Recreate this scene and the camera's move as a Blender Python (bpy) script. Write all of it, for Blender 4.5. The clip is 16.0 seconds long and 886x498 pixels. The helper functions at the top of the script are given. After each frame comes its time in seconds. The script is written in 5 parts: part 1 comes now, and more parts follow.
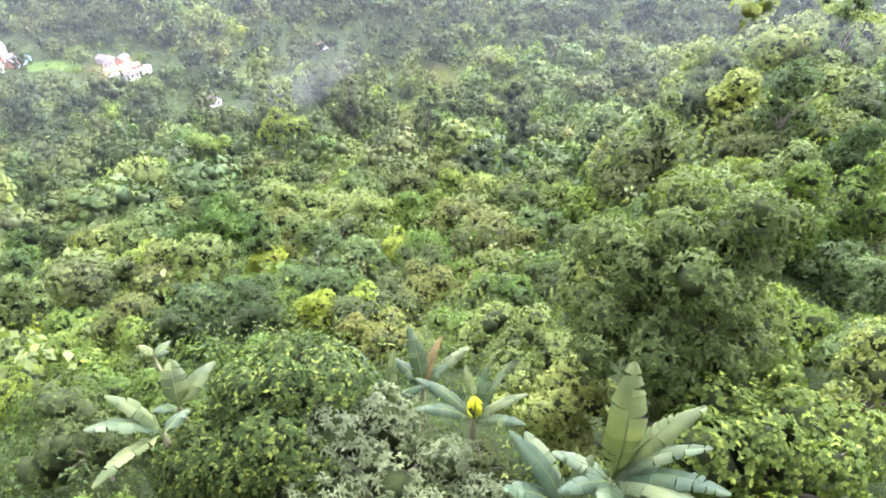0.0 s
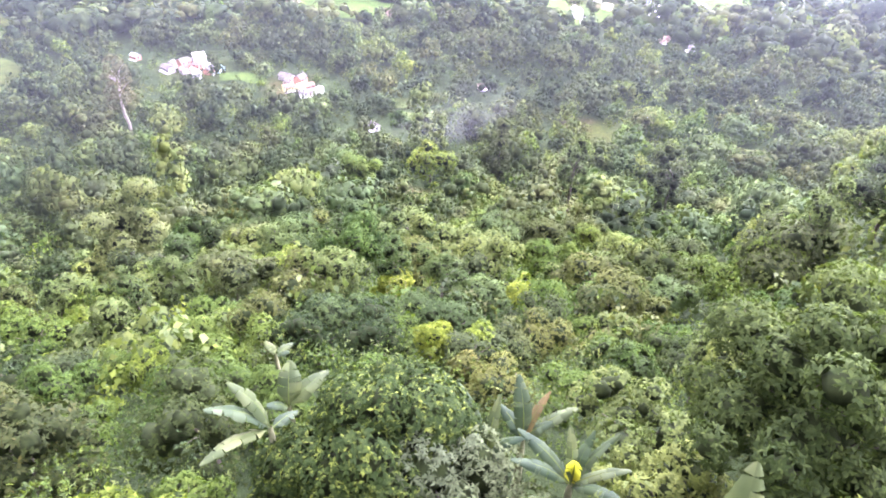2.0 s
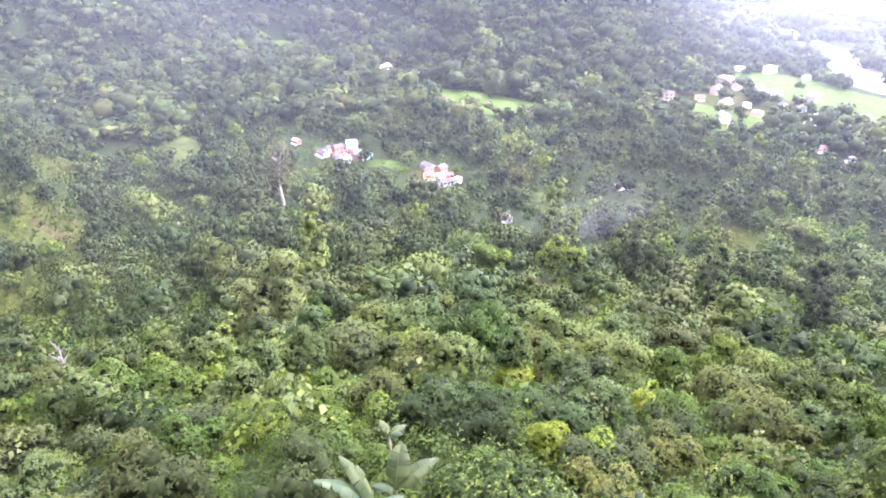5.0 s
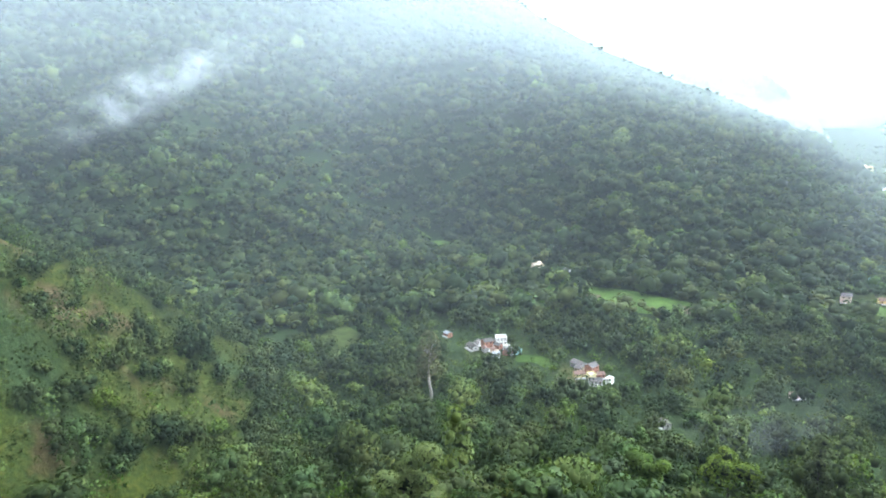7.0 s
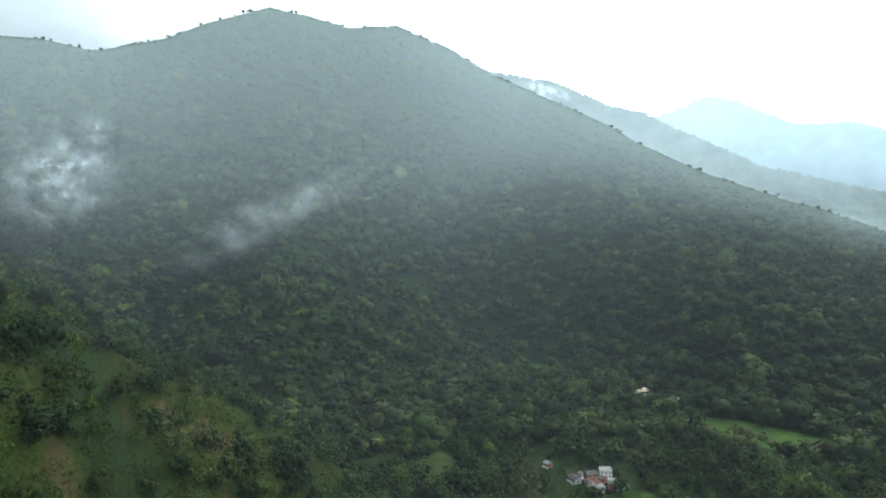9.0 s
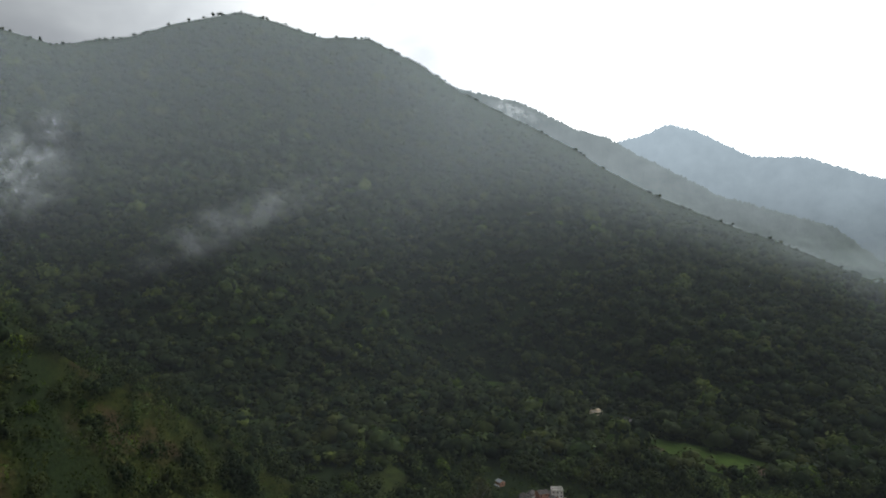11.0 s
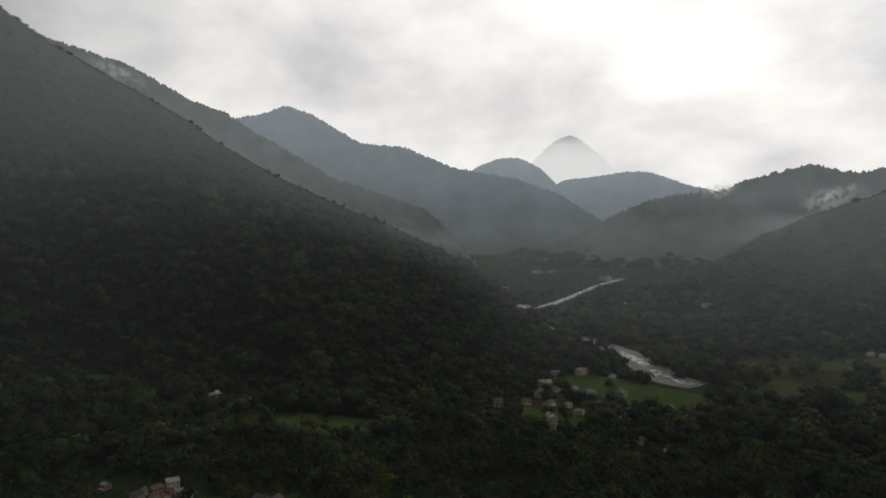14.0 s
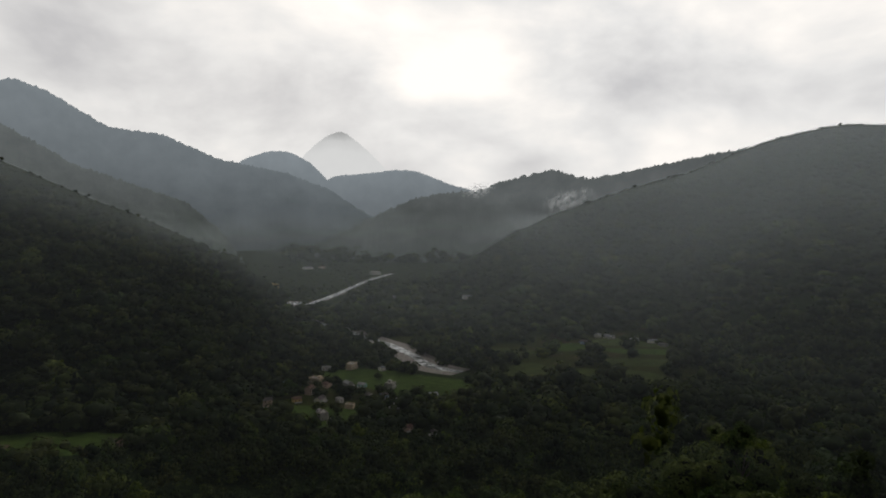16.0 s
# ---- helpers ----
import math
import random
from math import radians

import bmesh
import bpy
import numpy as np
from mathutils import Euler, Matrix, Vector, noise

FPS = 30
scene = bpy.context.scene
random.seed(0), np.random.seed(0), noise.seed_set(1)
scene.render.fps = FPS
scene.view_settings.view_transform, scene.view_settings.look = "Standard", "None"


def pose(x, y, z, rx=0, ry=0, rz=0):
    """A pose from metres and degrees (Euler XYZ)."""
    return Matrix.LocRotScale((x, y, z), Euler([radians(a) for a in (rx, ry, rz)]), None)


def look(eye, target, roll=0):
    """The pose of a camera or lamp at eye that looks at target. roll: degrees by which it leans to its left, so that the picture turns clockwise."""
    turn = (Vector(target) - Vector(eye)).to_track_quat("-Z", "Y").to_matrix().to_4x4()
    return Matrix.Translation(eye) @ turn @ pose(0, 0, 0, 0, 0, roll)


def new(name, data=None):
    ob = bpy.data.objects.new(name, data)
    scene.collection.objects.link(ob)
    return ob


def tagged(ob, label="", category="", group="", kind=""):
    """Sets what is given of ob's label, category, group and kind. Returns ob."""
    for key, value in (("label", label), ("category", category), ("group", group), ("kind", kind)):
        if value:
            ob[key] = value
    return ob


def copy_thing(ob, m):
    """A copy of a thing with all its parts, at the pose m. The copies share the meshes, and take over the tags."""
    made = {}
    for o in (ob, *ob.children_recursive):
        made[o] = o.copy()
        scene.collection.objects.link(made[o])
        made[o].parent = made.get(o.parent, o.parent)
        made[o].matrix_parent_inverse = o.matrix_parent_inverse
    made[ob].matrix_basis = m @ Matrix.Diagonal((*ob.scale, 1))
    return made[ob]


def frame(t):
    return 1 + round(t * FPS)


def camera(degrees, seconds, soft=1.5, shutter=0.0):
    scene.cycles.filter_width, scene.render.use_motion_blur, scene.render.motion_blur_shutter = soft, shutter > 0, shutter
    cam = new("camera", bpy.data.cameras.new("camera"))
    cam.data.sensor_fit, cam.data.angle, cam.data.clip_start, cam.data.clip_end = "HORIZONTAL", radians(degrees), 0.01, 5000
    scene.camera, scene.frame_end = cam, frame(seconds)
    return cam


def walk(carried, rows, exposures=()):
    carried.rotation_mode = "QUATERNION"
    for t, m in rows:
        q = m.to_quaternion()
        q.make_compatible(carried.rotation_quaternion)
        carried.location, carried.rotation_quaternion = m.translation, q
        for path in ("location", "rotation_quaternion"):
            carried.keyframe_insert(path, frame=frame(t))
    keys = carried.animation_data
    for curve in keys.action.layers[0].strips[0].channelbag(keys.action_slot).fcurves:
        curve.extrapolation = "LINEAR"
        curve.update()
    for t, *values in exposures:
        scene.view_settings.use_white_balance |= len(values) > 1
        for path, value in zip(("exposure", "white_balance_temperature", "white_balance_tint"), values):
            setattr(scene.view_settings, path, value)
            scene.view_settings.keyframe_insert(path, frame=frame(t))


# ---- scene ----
EYE = 105.0  # height of the viewpoint over the valley floor
cam = camera(68.06, 16.0, soft=1.9)
PATH = [  # seconds, turn to the left, tilt, roll in degrees
    (0, 6.66, -39.56, 1.45),
    (0.5, 11.44, -38.5, 2.25),
    (1, 15.07, -37.22, 2.51),
    (1.5, 18.36, -36.85, 2.49),
    (2, 20.84, -36.21, 2.51),
    (2.5, 23.41, -36.09, 1.92),
    (3, 25.91, -35.37, 1.45),
    (3.2, 26.33, -35.13, 1.47),
    (5.3, 35.1, -26.15, 0.29),
    (5.5, 35.73, -24.21, -0),
    (6, 39.09, -18.91, -0.94),
    (6.5, 43.04, -14.23, -1.34),
    (7, 47.48, -11.55, -1.89),
    (7.5, 50.64, -8.52, -2.5),
    (8, 53.25, -5.73, -2.97),
    (8.5, 55.7, -2.97, -3.37),
    (8.7, 55.69, -1.69, -3.19),
    (10.8, 54.34, 1.03, -0.93),
    (11, 52.18, 0.61, -0.2),
    (11.5, 47.48, 0.48, 0.07),
    (12, 42.05, 0.16, 0.01),
    (12.5, 36.2, 0.06, -0.02),
    (13, 29.58, -0.09, 0.48),
    (13.5, 24.35, 0.09, 0.34),
    (14, 19.82, -1.38, -0.15),
    (14.5, 14.26, -2.04, -0.27),
    (15, 8.63, -2.14, 0.31),
    (15.5, 3.91, -1.16, -0.11),
    (16, 0, -1.72, 0.32),
]

EXPOSURE = [(0, 2.33, 5650, 27), (1.5, 2.3, 5560, 43), (3.2, 2.25, 5500, 45), (5.3, 1.86, 5520, 39), (7, 0.75, 5320, 3), (8.7, -0.56, 5420, -5), (10.8, -1.95, 6000, 6), (11.9, -2.22, 6200, 7), (12.5, -2.5, 6300, 8), (14, -3.15, 6500, 10), (16, -3.25, 6500, 10)]
walk(cam, [(t, pose(0, 0, EYE, 90 + tilt, 0, turn) @ pose(0, 0, 0, 0, 0, roll)) for t, turn, tilt, roll in PATH], EXPOSURE)

# ---------------------------------------------------------------- sky and sun
SUN_AZ, SUN_EL = -14.0, 32.0  # degrees to the left of +y, and up


def direction(az, el):
    a, e = radians(az), radians(el)
    return Vector((-math.sin(a) * math.cos(e), math.cos(a) * math.cos(e), math.sin(e)))


def make_world():
    world = bpy.data.worlds.new("overcast_sky")
    scene.world = world
    world.use_nodes = True
    n, l = world.node_tree.nodes, world.node_tree.links
    n.clear()
    out, back = n.new("ShaderNodeOutputWorld"), n.new("ShaderNodeBackground")
    sky = n.new("ShaderNodeTexSky")
    sky.sky_type, sky.sun_disc = "NISHITA", False
    sky.sun_elevation, sky.sun_rotation = radians(SUN_EL), radians(SUN_AZ)
    sky.air_density, sky.dust_density = 1.0, 3.0
    coord, mp = n.new("ShaderNodeTexCoord"), n.new("ShaderNodeMapping")
    mp.inputs["Scale"].default_value = (1.0, 1.0, 1.9)
    l.new(coord.outputs["Generated"], mp.inputs["Vector"])
    cloud = n.new("ShaderNodeTexNoise")
    cloud.inputs["Scale"].default_value, cloud.inputs["Detail"].default_value, cloud.inputs["Roughness"].default_value = 3.4, 7, 0.52
    cloud.inputs["Distortion"].default_value = 0.15
    l.new(mp.outputs["Vector"], cloud.inputs["Vector"])
    ramp = n.new("ShaderNodeValToRGB")
    els = ramp.color_ramp.elements
    els[0].position, els[0].color = 0.34, (0.68, 0.675, 0.685, 1)
    els[1].position, els[1].color = 0.66, (1.26, 1.2, 1.13, 1)
    mid = els.new(0.5)
    mid.color = (0.95, 0.94, 0.925, 1)
    l.new(cloud.outputs["Fac"], ramp.inputs["Fac"])
    # thinner cloud round the sun
    dot = n.new("ShaderNodeVectorMath")
    dot.operation = "DOT_PRODUCT"
    dot.inputs[1].default_value = direction(SUN_AZ + 4, 14)
    l.new(coord.outputs["Generated"], dot.inputs[0])
    glow = n.new("ShaderNodeMapRange")
    glow.interpolation_type = "SMOOTHSTEP"
    glow.inputs["From Min"].default_value, glow.inputs["From Max"].default_value = -0.3, 1.0
    glow.inputs["To Min"].default_value, glow.inputs["To Max"].default_value = 0.42, 3.3
    l.new(dot.outputs["Value"], glow.inputs["Value"])
    bright = n.new("ShaderNodeMix")
    bright.data_type, bright.blend_type = "RGBA", "MULTIPLY"
    bright.inputs["Factor"].default_value = 1.0
    l.new(ramp.outputs["Color"], bright.inputs[6])
    l.new(glow.outputs["Result"], bright.inputs[7])
    dim = n.new("ShaderNodeMix")
    dim.data_type, dim.blend_type = "RGBA", "MULTIPLY"
    dim.inputs["Factor"].default_value = 1.0
    dim.inputs[7].default_value = (0.1, 0.1, 0.1, 1)
    l.new(sky.outputs["Color"], dim.inputs[6])
    mix = n.new("ShaderNodeMix")
    mix.data_type = "RGBA"
    mix.inputs["Factor"].default_value = 0.93  # cloud cover
    l.new(dim.outputs[2], mix.inputs[6])
    l.new(bright.outputs[2], mix.inputs[7])
    l.new(mix.outputs[2], back.inputs["Color"])
    back.inputs["Strength"].default_value = 2.6
    l.new(back.outputs["Background"], out.inputs["Surface"])


make_world()
sun = new("sun", bpy.data.lights.new("sun", "SUN"))
sun.data.energy, sun.data.angle, sun.data.color = 0.8, radians(25), (1.0, 0.95, 0.86)
sun.matrix_world = look((0, 0, 0), -direction(SUN_AZ, SUN_EL + 20))


# ---------------------------------------------------------------- materials
def material(name, rough=0.7):
    m = bpy.data.materials.new(name)
    m.use_nodes = True
    n, l = m.node_tree.nodes, m.node_tree.links
    b = n["Principled BSDF"]
    b.inputs["Roughness"].default_value = rough
    return m, n, l, b


def ramp_node(n, stops):
    r = n.new("ShaderNodeValToRGB")
    e = r.color_ramp.elements
    e[0].position, e[0].color = stops[0][0], (*stops[0][1], 1)
    e[1].position, e[1].color = stops[-1][0], (*stops[-1][1], 1)
    for p, c in stops[1:-1]:
        e.new(p).color = (*c, 1)
    return r


def noise_node(n, l, scale, detail=4, rough=0.55, vector=None):
    t = n.new("ShaderNodeTexNoise")
    t.inputs["Scale"].default_value, t.inputs["Detail"].default_value, t.inputs["Roughness"].default_value = scale, detail, rough
    if vector:
        l.new(vector, t.inputs["Vector"])
    return t


def mix_node(n, l, fac, a, b, blend="MIX"):
    m = n.new("ShaderNodeMix")
    m.data_type, m.blend_type = "RGBA", blend
    for sock, v in ((m.inputs["Factor"], fac), (m.inputs[6], a), (m.inputs[7], b)):
        if isinstance(v, (int, float)):
            sock.default_value = v
        elif isinstance(v, tuple):
            sock.default_value = (*v, 1)
        else:
            l.new(v, sock)
    return m.outputs[2]


def leaf_material(name, dark, mid, light, young=None, young_share=0.12, rough=0.72, patch=0.09, through_light=0.34, clump=0.45, clump_size=1.7):
    """Foliage: leaf by leaf and tree by tree variation, a little light through the leaf."""
    m, n, l, b = material(name, rough)
    dark, mid, light = [(r_ * 0.84, g_ * 0.74, b_ * 0.72) for r_, g_, b_ in (dark, mid, light)]
    geo, info = n.new("ShaderNodeNewGeometry"), n.new("ShaderNodeObjectInfo")
    stops = [(0.08, tuple((d_ + m_) / 2 for d_, m_ in zip(dark, mid))), (0.46, mid), (0.60 if clump > 0.6 else 0.86 - young_share, light)]
    if young:
        stops.append((0.70 if clump > 0.6 else 0.9, young))
    leafs = ramp_node(n, stops)
    tuft = noise_node(n, l, clump_size, 3, 0.6, geo.outputs["Position"])
    blend = n.new("ShaderNodeMix")
    blend.inputs["Factor"].default_value = clump
    l.new(geo.outputs["Random Per Island"], blend.inputs[2])
    l.new(tuft.outputs["Fac"], blend.inputs[3])
    l.new(blend.outputs[0], leafs.inputs["Fac"])
    big = noise_node(n, l, patch, 2, 0.5, geo.outputs["Position"])
    tone = ramp_node(n, [(0.32, (0.68, 0.73, 0.75)), (0.5, (1.0, 1.0, 1.0)), (0.68, (1.22, 1.17, 0.96))])
    l.new(big.outputs["Fac"], tone.inputs["Fac"])
    c = mix_node(n, l, 1.0, leafs.outputs["Color"], tone.outputs["Color"], "MULTIPLY")
    tree = ramp_node(n, [(0.0, (0.56, 0.66, 0.72)), (0.3, (0.80, 0.87, 0.92)), (0.55, (1.0, 1.0, 1.0)), (0.85, (1.22, 1.16, 0.96)), (1.0, (1.34, 1.23, 0.92))])
    own, both = n.new("ShaderNodeAttribute"), n.new("ShaderNodeMath")
    own.attribute_name = "tree_tone"
    both.operation = "WRAP"
    both.inputs[1].default_value, both.inputs[2].default_value = 1.0, 0.0
    add = n.new("ShaderNodeMath")
    l.new(info.outputs["Random"], add.inputs[0])
    l.new(own.outputs["Fac"], add.inputs[1])
    l.new(add.outputs["Value"], both.inputs[0])
    l.new(both.outputs["Value"], tree.inputs["Fac"])
    c = mix_node(n, l, 1.0, c, tree.outputs["Color"], "MULTIPLY")
    l.new(c, b.inputs["Base Color"])
    b.inputs["Specular IOR Level"].default_value = 0.06
    tr = n.new("ShaderNodeBsdfTranslucent")
    warm = mix_node(n, l, 1.0, c, (1.1, 1.25, 0.6), "MULTIPLY")
    l.new(warm, tr.inputs["Color"])
    mx = n.new("ShaderNodeMixShader")
    mx.inputs["Fac"].default_value = through_light
    l.new(b.outputs["BSDF"], mx.inputs[1])
    l.new(tr.outputs["BSDF"], mx.inputs[2])
    l.new(mx.outputs["Shader"], n["Material Output"].inputs["Surface"])
    return m


LEAF = {
    "mango": leaf_material("leaf_mango", (0.020, 0.034, 0.013), (0.034, 0.055, 0.019), (0.052, 0.080, 0.024), (0.115, 0.135, 0.030), 0.12),
    "mango_new": leaf_material("leaf_mango_new", (0.018, 0.034, 0.010), (0.032, 0.056, 0.014), (0.056, 0.088, 0.018), (0.150, 0.170, 0.026), 0.16, clump=0.68, clump_size=3.4),
    "grey": leaf_material("leaf_grey_green", (0.032, 0.047, 0.019), (0.054, 0.075, 0.028), (0.082, 0.108, 0.041), (0.115, 0.142, 0.048), 0.10),
    "olive": leaf_material("leaf_olive", (0.017, 0.033, 0.012), (0.031, 0.056, 0.019), (0.054, 0.090, 0.029), (0.120, 0.155, 0.046), 0.12, clump=0.5, clump_size=2.6),
    "pale": leaf_material("leaf_pale_green", (0.040, 0.066, 0.022), (0.070, 0.108, 0.034), (0.104, 0.150, 0.048), (0.135, 0.180, 0.050), 0.12),
    "fresh": leaf_material("leaf_fresh_green", (0.030, 0.058, 0.013), (0.056, 0.100, 0.019), (0.088, 0.142, 0.026), (0.130, 0.175, 0.030), 0.15),
    "creeper": leaf_material("leaf_creeper", (0.020, 0.040, 0.010), (0.038, 0.070, 0.014), (0.060, 0.098, 0.018), (0.118, 0.150, 0.026), 0.2, clump=0.65, clump_size=2.2),
    "feather": leaf_material("leaf_feather", (0.070, 0.100, 0.040), (0.100, 0.140, 0.056), (0.135, 0.178, 0.072), (0.16, 0.20, 0.08), 0.12),
    "lime": leaf_material("leaf_lime", (0.038, 0.068, 0.011), (0.066, 0.108, 0.016), (0.094, 0.142, 0.020), (0.135, 0.166, 0.027), 0.2),
    "forest": leaf_material("leaf_forest", (0.020, 0.035, 0.014), (0.035, 0.057, 0.021), (0.054, 0.080, 0.028), (0.080, 0.100, 0.032), 0.10, patch=0.05),
    "autumn": leaf_material("leaf_russet", (0.032, 0.044, 0.014), (0.052, 0.070, 0.020), (0.074, 0.090, 0.026), (0.150, 0.112, 0.030), 0.12),
    "silver": leaf_material("leaf_silver", (0.036, 0.055, 0.026), (0.062, 0.090, 0.042), (0.096, 0.130, 0.064), (0.130, 0.168, 0.085), 0.12),
    "dusty": leaf_material("leaf_dusty", (0.085, 0.085, 0.045), (0.130, 0.125, 0.066), (0.165, 0.155, 0.085), (0.190, 0.165, 0.090), 0.1, through_light=0.5),
    "banana": leaf_material("leaf_banana", (0.022, 0.039, 0.018), (0.038, 0.062, 0.029), (0.060, 0.088, 0.044), (0.080, 0.110, 0.056), 0.2, 0.5, 0.9, 0.16),
    "withered": leaf_material("leaf_withered", (0.06, 0.056, 0.034), (0.085, 0.078, 0.046), (0.11, 0.10, 0.06), (0.12, 0.105, 0.06), 0.1, 0.8, 0.9, 0.3),
    "yellow": leaf_material("leaf_yellow", (0.24, 0.30, 0.03), (0.30, 0.36, 0.03), (0.36, 0.40, 0.04), (0.40, 0.42, 0.06), 0.2, 0.45, 0.9, 0.4),
}


def bark_material(name, a, b_):
    m, n, l, b = material(name, 0.9)
    geo = n.new("ShaderNodeNewGeometry")
    t = noise_node(n, l, 3.0, 6, 0.65, geo.outputs["Position"])
    r = ramp_node(n, [(0.3, a), (0.7, b_)])
    l.new(t.outputs["Fac"], r.inputs["Fac"])
    l.new(r.outputs["Color"], b.inputs["Base Color"])
    bump = n.new("ShaderNodeBump")
    bump.inputs["Strength"].default_value, bump.inputs["Distance"].default_value = 0.6, 0.05
    l.new(t.outputs["Fac"], bump.inputs["Height"])
    l.new(bump.outputs["Normal"], b.inputs["Normal"])
    return m


BARK = bark_material("bark_dark", (0.03, 0.024, 0.018), (0.11, 0.09, 0.065))
BARK_PALE = bark_material("bark_pale", (0.20, 0.17, 0.14), (0.42, 0.37, 0.31))
DEAD_WOOD = bark_material("dead_wood", (0.10, 0.085, 0.075), (0.24, 0.21, 0.185))
STEM = bark_material("banana_stem", (0.09, 0.10, 0.04), (0.20, 0.20, 0.09))


def ground_material():
    m, n, l, b = material("hill_ground", 0.95)
    geo = n.new("ShaderNodeNewGeometry")
    fine = noise_node(n, l, 0.45, 9, 0.72, geo.outputs["Position"])
    big = noise_node(n, l, 0.035, 5, 0.55, geo.outputs["Position"])
    # woods floor, its green darkened so that gaps between trees read as shadow
    shaded_floor = ramp_node(n, [(0.35, (0.010, 0.016, 0.005)), (0.65, (0.028, 0.042, 0.013))])
    l.new(fine.outputs["Fac"], shaded_floor.inputs["Fac"])
    grass = ramp_node(n, [(0.3, (0.009, 0.014, 0.003)), (0.46, (0.024, 0.031, 0.005)), (0.6, (0.043, 0.049, 0.008)), (0.75, (0.064, 0.055, 0.014))])
    l.new(fine.outputs["Fac"], grass.inputs["Fac"])
    soil = ramp_node(n, [(0.3, (0.042, 0.032, 0.015)), (0.7, (0.085, 0.058, 0.028))])
    l.new(fine.outputs["Fac"], soil.inputs["Fac"])
    share = ramp_node(n, [(0.56, (0, 0, 0)), (0.66, (0.9, 0.9, 0.9))])
    l.new(big.outputs["Fac"], share.inputs["Fac"])
    open_ = mix_node(n, l, share.outputs["Color"], grass.outputs["Color"], soil.outputs["Color"])
    uv, sep = n.new("ShaderNodeUVMap"), n.new("ShaderNodeSeparateXYZ")
    l.new(uv.outputs["UV"], sep.inputs["Vector"])
    c = mix_node(n, l, sep.outputs["X"], shaded_floor.outputs["Color"], open_)
    l.new(c, b.inputs["Base Color"])
    b.inputs["Specular IOR Level"].default_value = 0.04
    bump = n.new("ShaderNodeBump")
    bump.inputs["Strength"].default_value, bump.inputs["Distance"].default_value = 1.0, 1.2
    l.new(fine.outputs["Fac"], bump.inputs["Height"])
    l.new(bump.outputs["Normal"], b.inputs["Normal"])
    return m


def plain_material(name, a, b_, scale=1.0, rough=0.85, metal=0.0, gloss=0.12):
    m, n, l, b = material(name, rough)
    geo, info = n.new("ShaderNodeNewGeometry"), n.new("ShaderNodeObjectInfo")
    t = noise_node(n, l, scale, 6, 0.6, geo.outputs["Position"])
    r = ramp_node(n, [(0.3, a), (0.72, b_)])
    l.new(t.outputs["Fac"], r.inputs["Fac"])
    tone = ramp_node(n, [(0.0, (0.85, 0.85, 0.85)), (1.0, (1.08, 1.08, 1.08))])
    l.new(info.outputs["Random"], tone.inputs["Fac"])
    l.new(mix_node(n, l, 1.0, r.outputs["Color"], tone.outputs["Color"], "MULTIPLY"), b.inputs["Base Color"])
    b.inputs["Metallic"].default_value = metal
    b.inputs["Specular IOR Level"].default_value = gloss
    return m


GROUND = ground_material()
FIELD = plain_material("paddy_green", (0.026, 0.047, 0.009), (0.066, 0.098, 0.019), 0.11, 0.95, 0.0, 0.03)
FIELD_DULL = plain_material("pasture_green", (0.027, 0.039, 0.011), (0.066, 0.079, 0.022), 0.11, 0.95, 0.0, 0.03)
EARTH = plain_material("bare_earth", (0.07, 0.048, 0.03), (0.12, 0.085, 0.055), 0.3, 0.95, 0.0, 0.05)
GRAVEL = plain_material("river_gravel", (0.13, 0.115, 0.10), (0.30, 0.27, 0.24), 0.25, 0.9)
FAR_WOOD = plain_material("far_woods", (0.026, 0.042, 0.022), (0.060, 0.084, 0.042), 0.03, 0.95, 0.0, 0.03)


def water_material():
    m, n, l, b = material("river_water", 0.25)
    geo = n.new("ShaderNodeNewGeometry")
    t = noise_node(n, l, 0.11, 7, 0.7, geo.outputs["Position"])
    r = ramp_node(n, [(0.46, (0.20, 0.21, 0.20)), (0.60, (0.62, 0.63, 0.63))])
    l.new(t.outputs["Fac"], r.inputs["Fac"])
    l.new(r.outputs["Color"], b.inputs["Base Color"])
    rr = ramp_node(n, [(0.46, (0.18, 0.18, 0.18)), (0.58, (0.7, 0.7, 0.7))])
    l.new(t.outputs["Fac"], rr.inputs["Fac"])
    l.new(rr.outputs["Color"], b.inputs["Roughness"])
    bump = n.new("ShaderNodeBump")
    bump.inputs["Strength"].default_value, bump.inputs["Distance"].default_value = 0.5, 0.5
    l.new(t.outputs["Fac"], bump.inputs["Height"])
    l.new(bump.outputs["Normal"], b.inputs["Normal"])
    return m


WATER = water_material()
# near-black colour for crown cores: the shade between leaves, painted in
CORE_SHADE = plain_material("crown_core_shade", (0.009, 0.013, 0.005), (0.024, 0.032, 0.010), 2.5, 0.95)
CORE_SHADE.node_tree.nodes["Principled BSDF"].inputs["Specular IOR Level"].default_value = 0.05


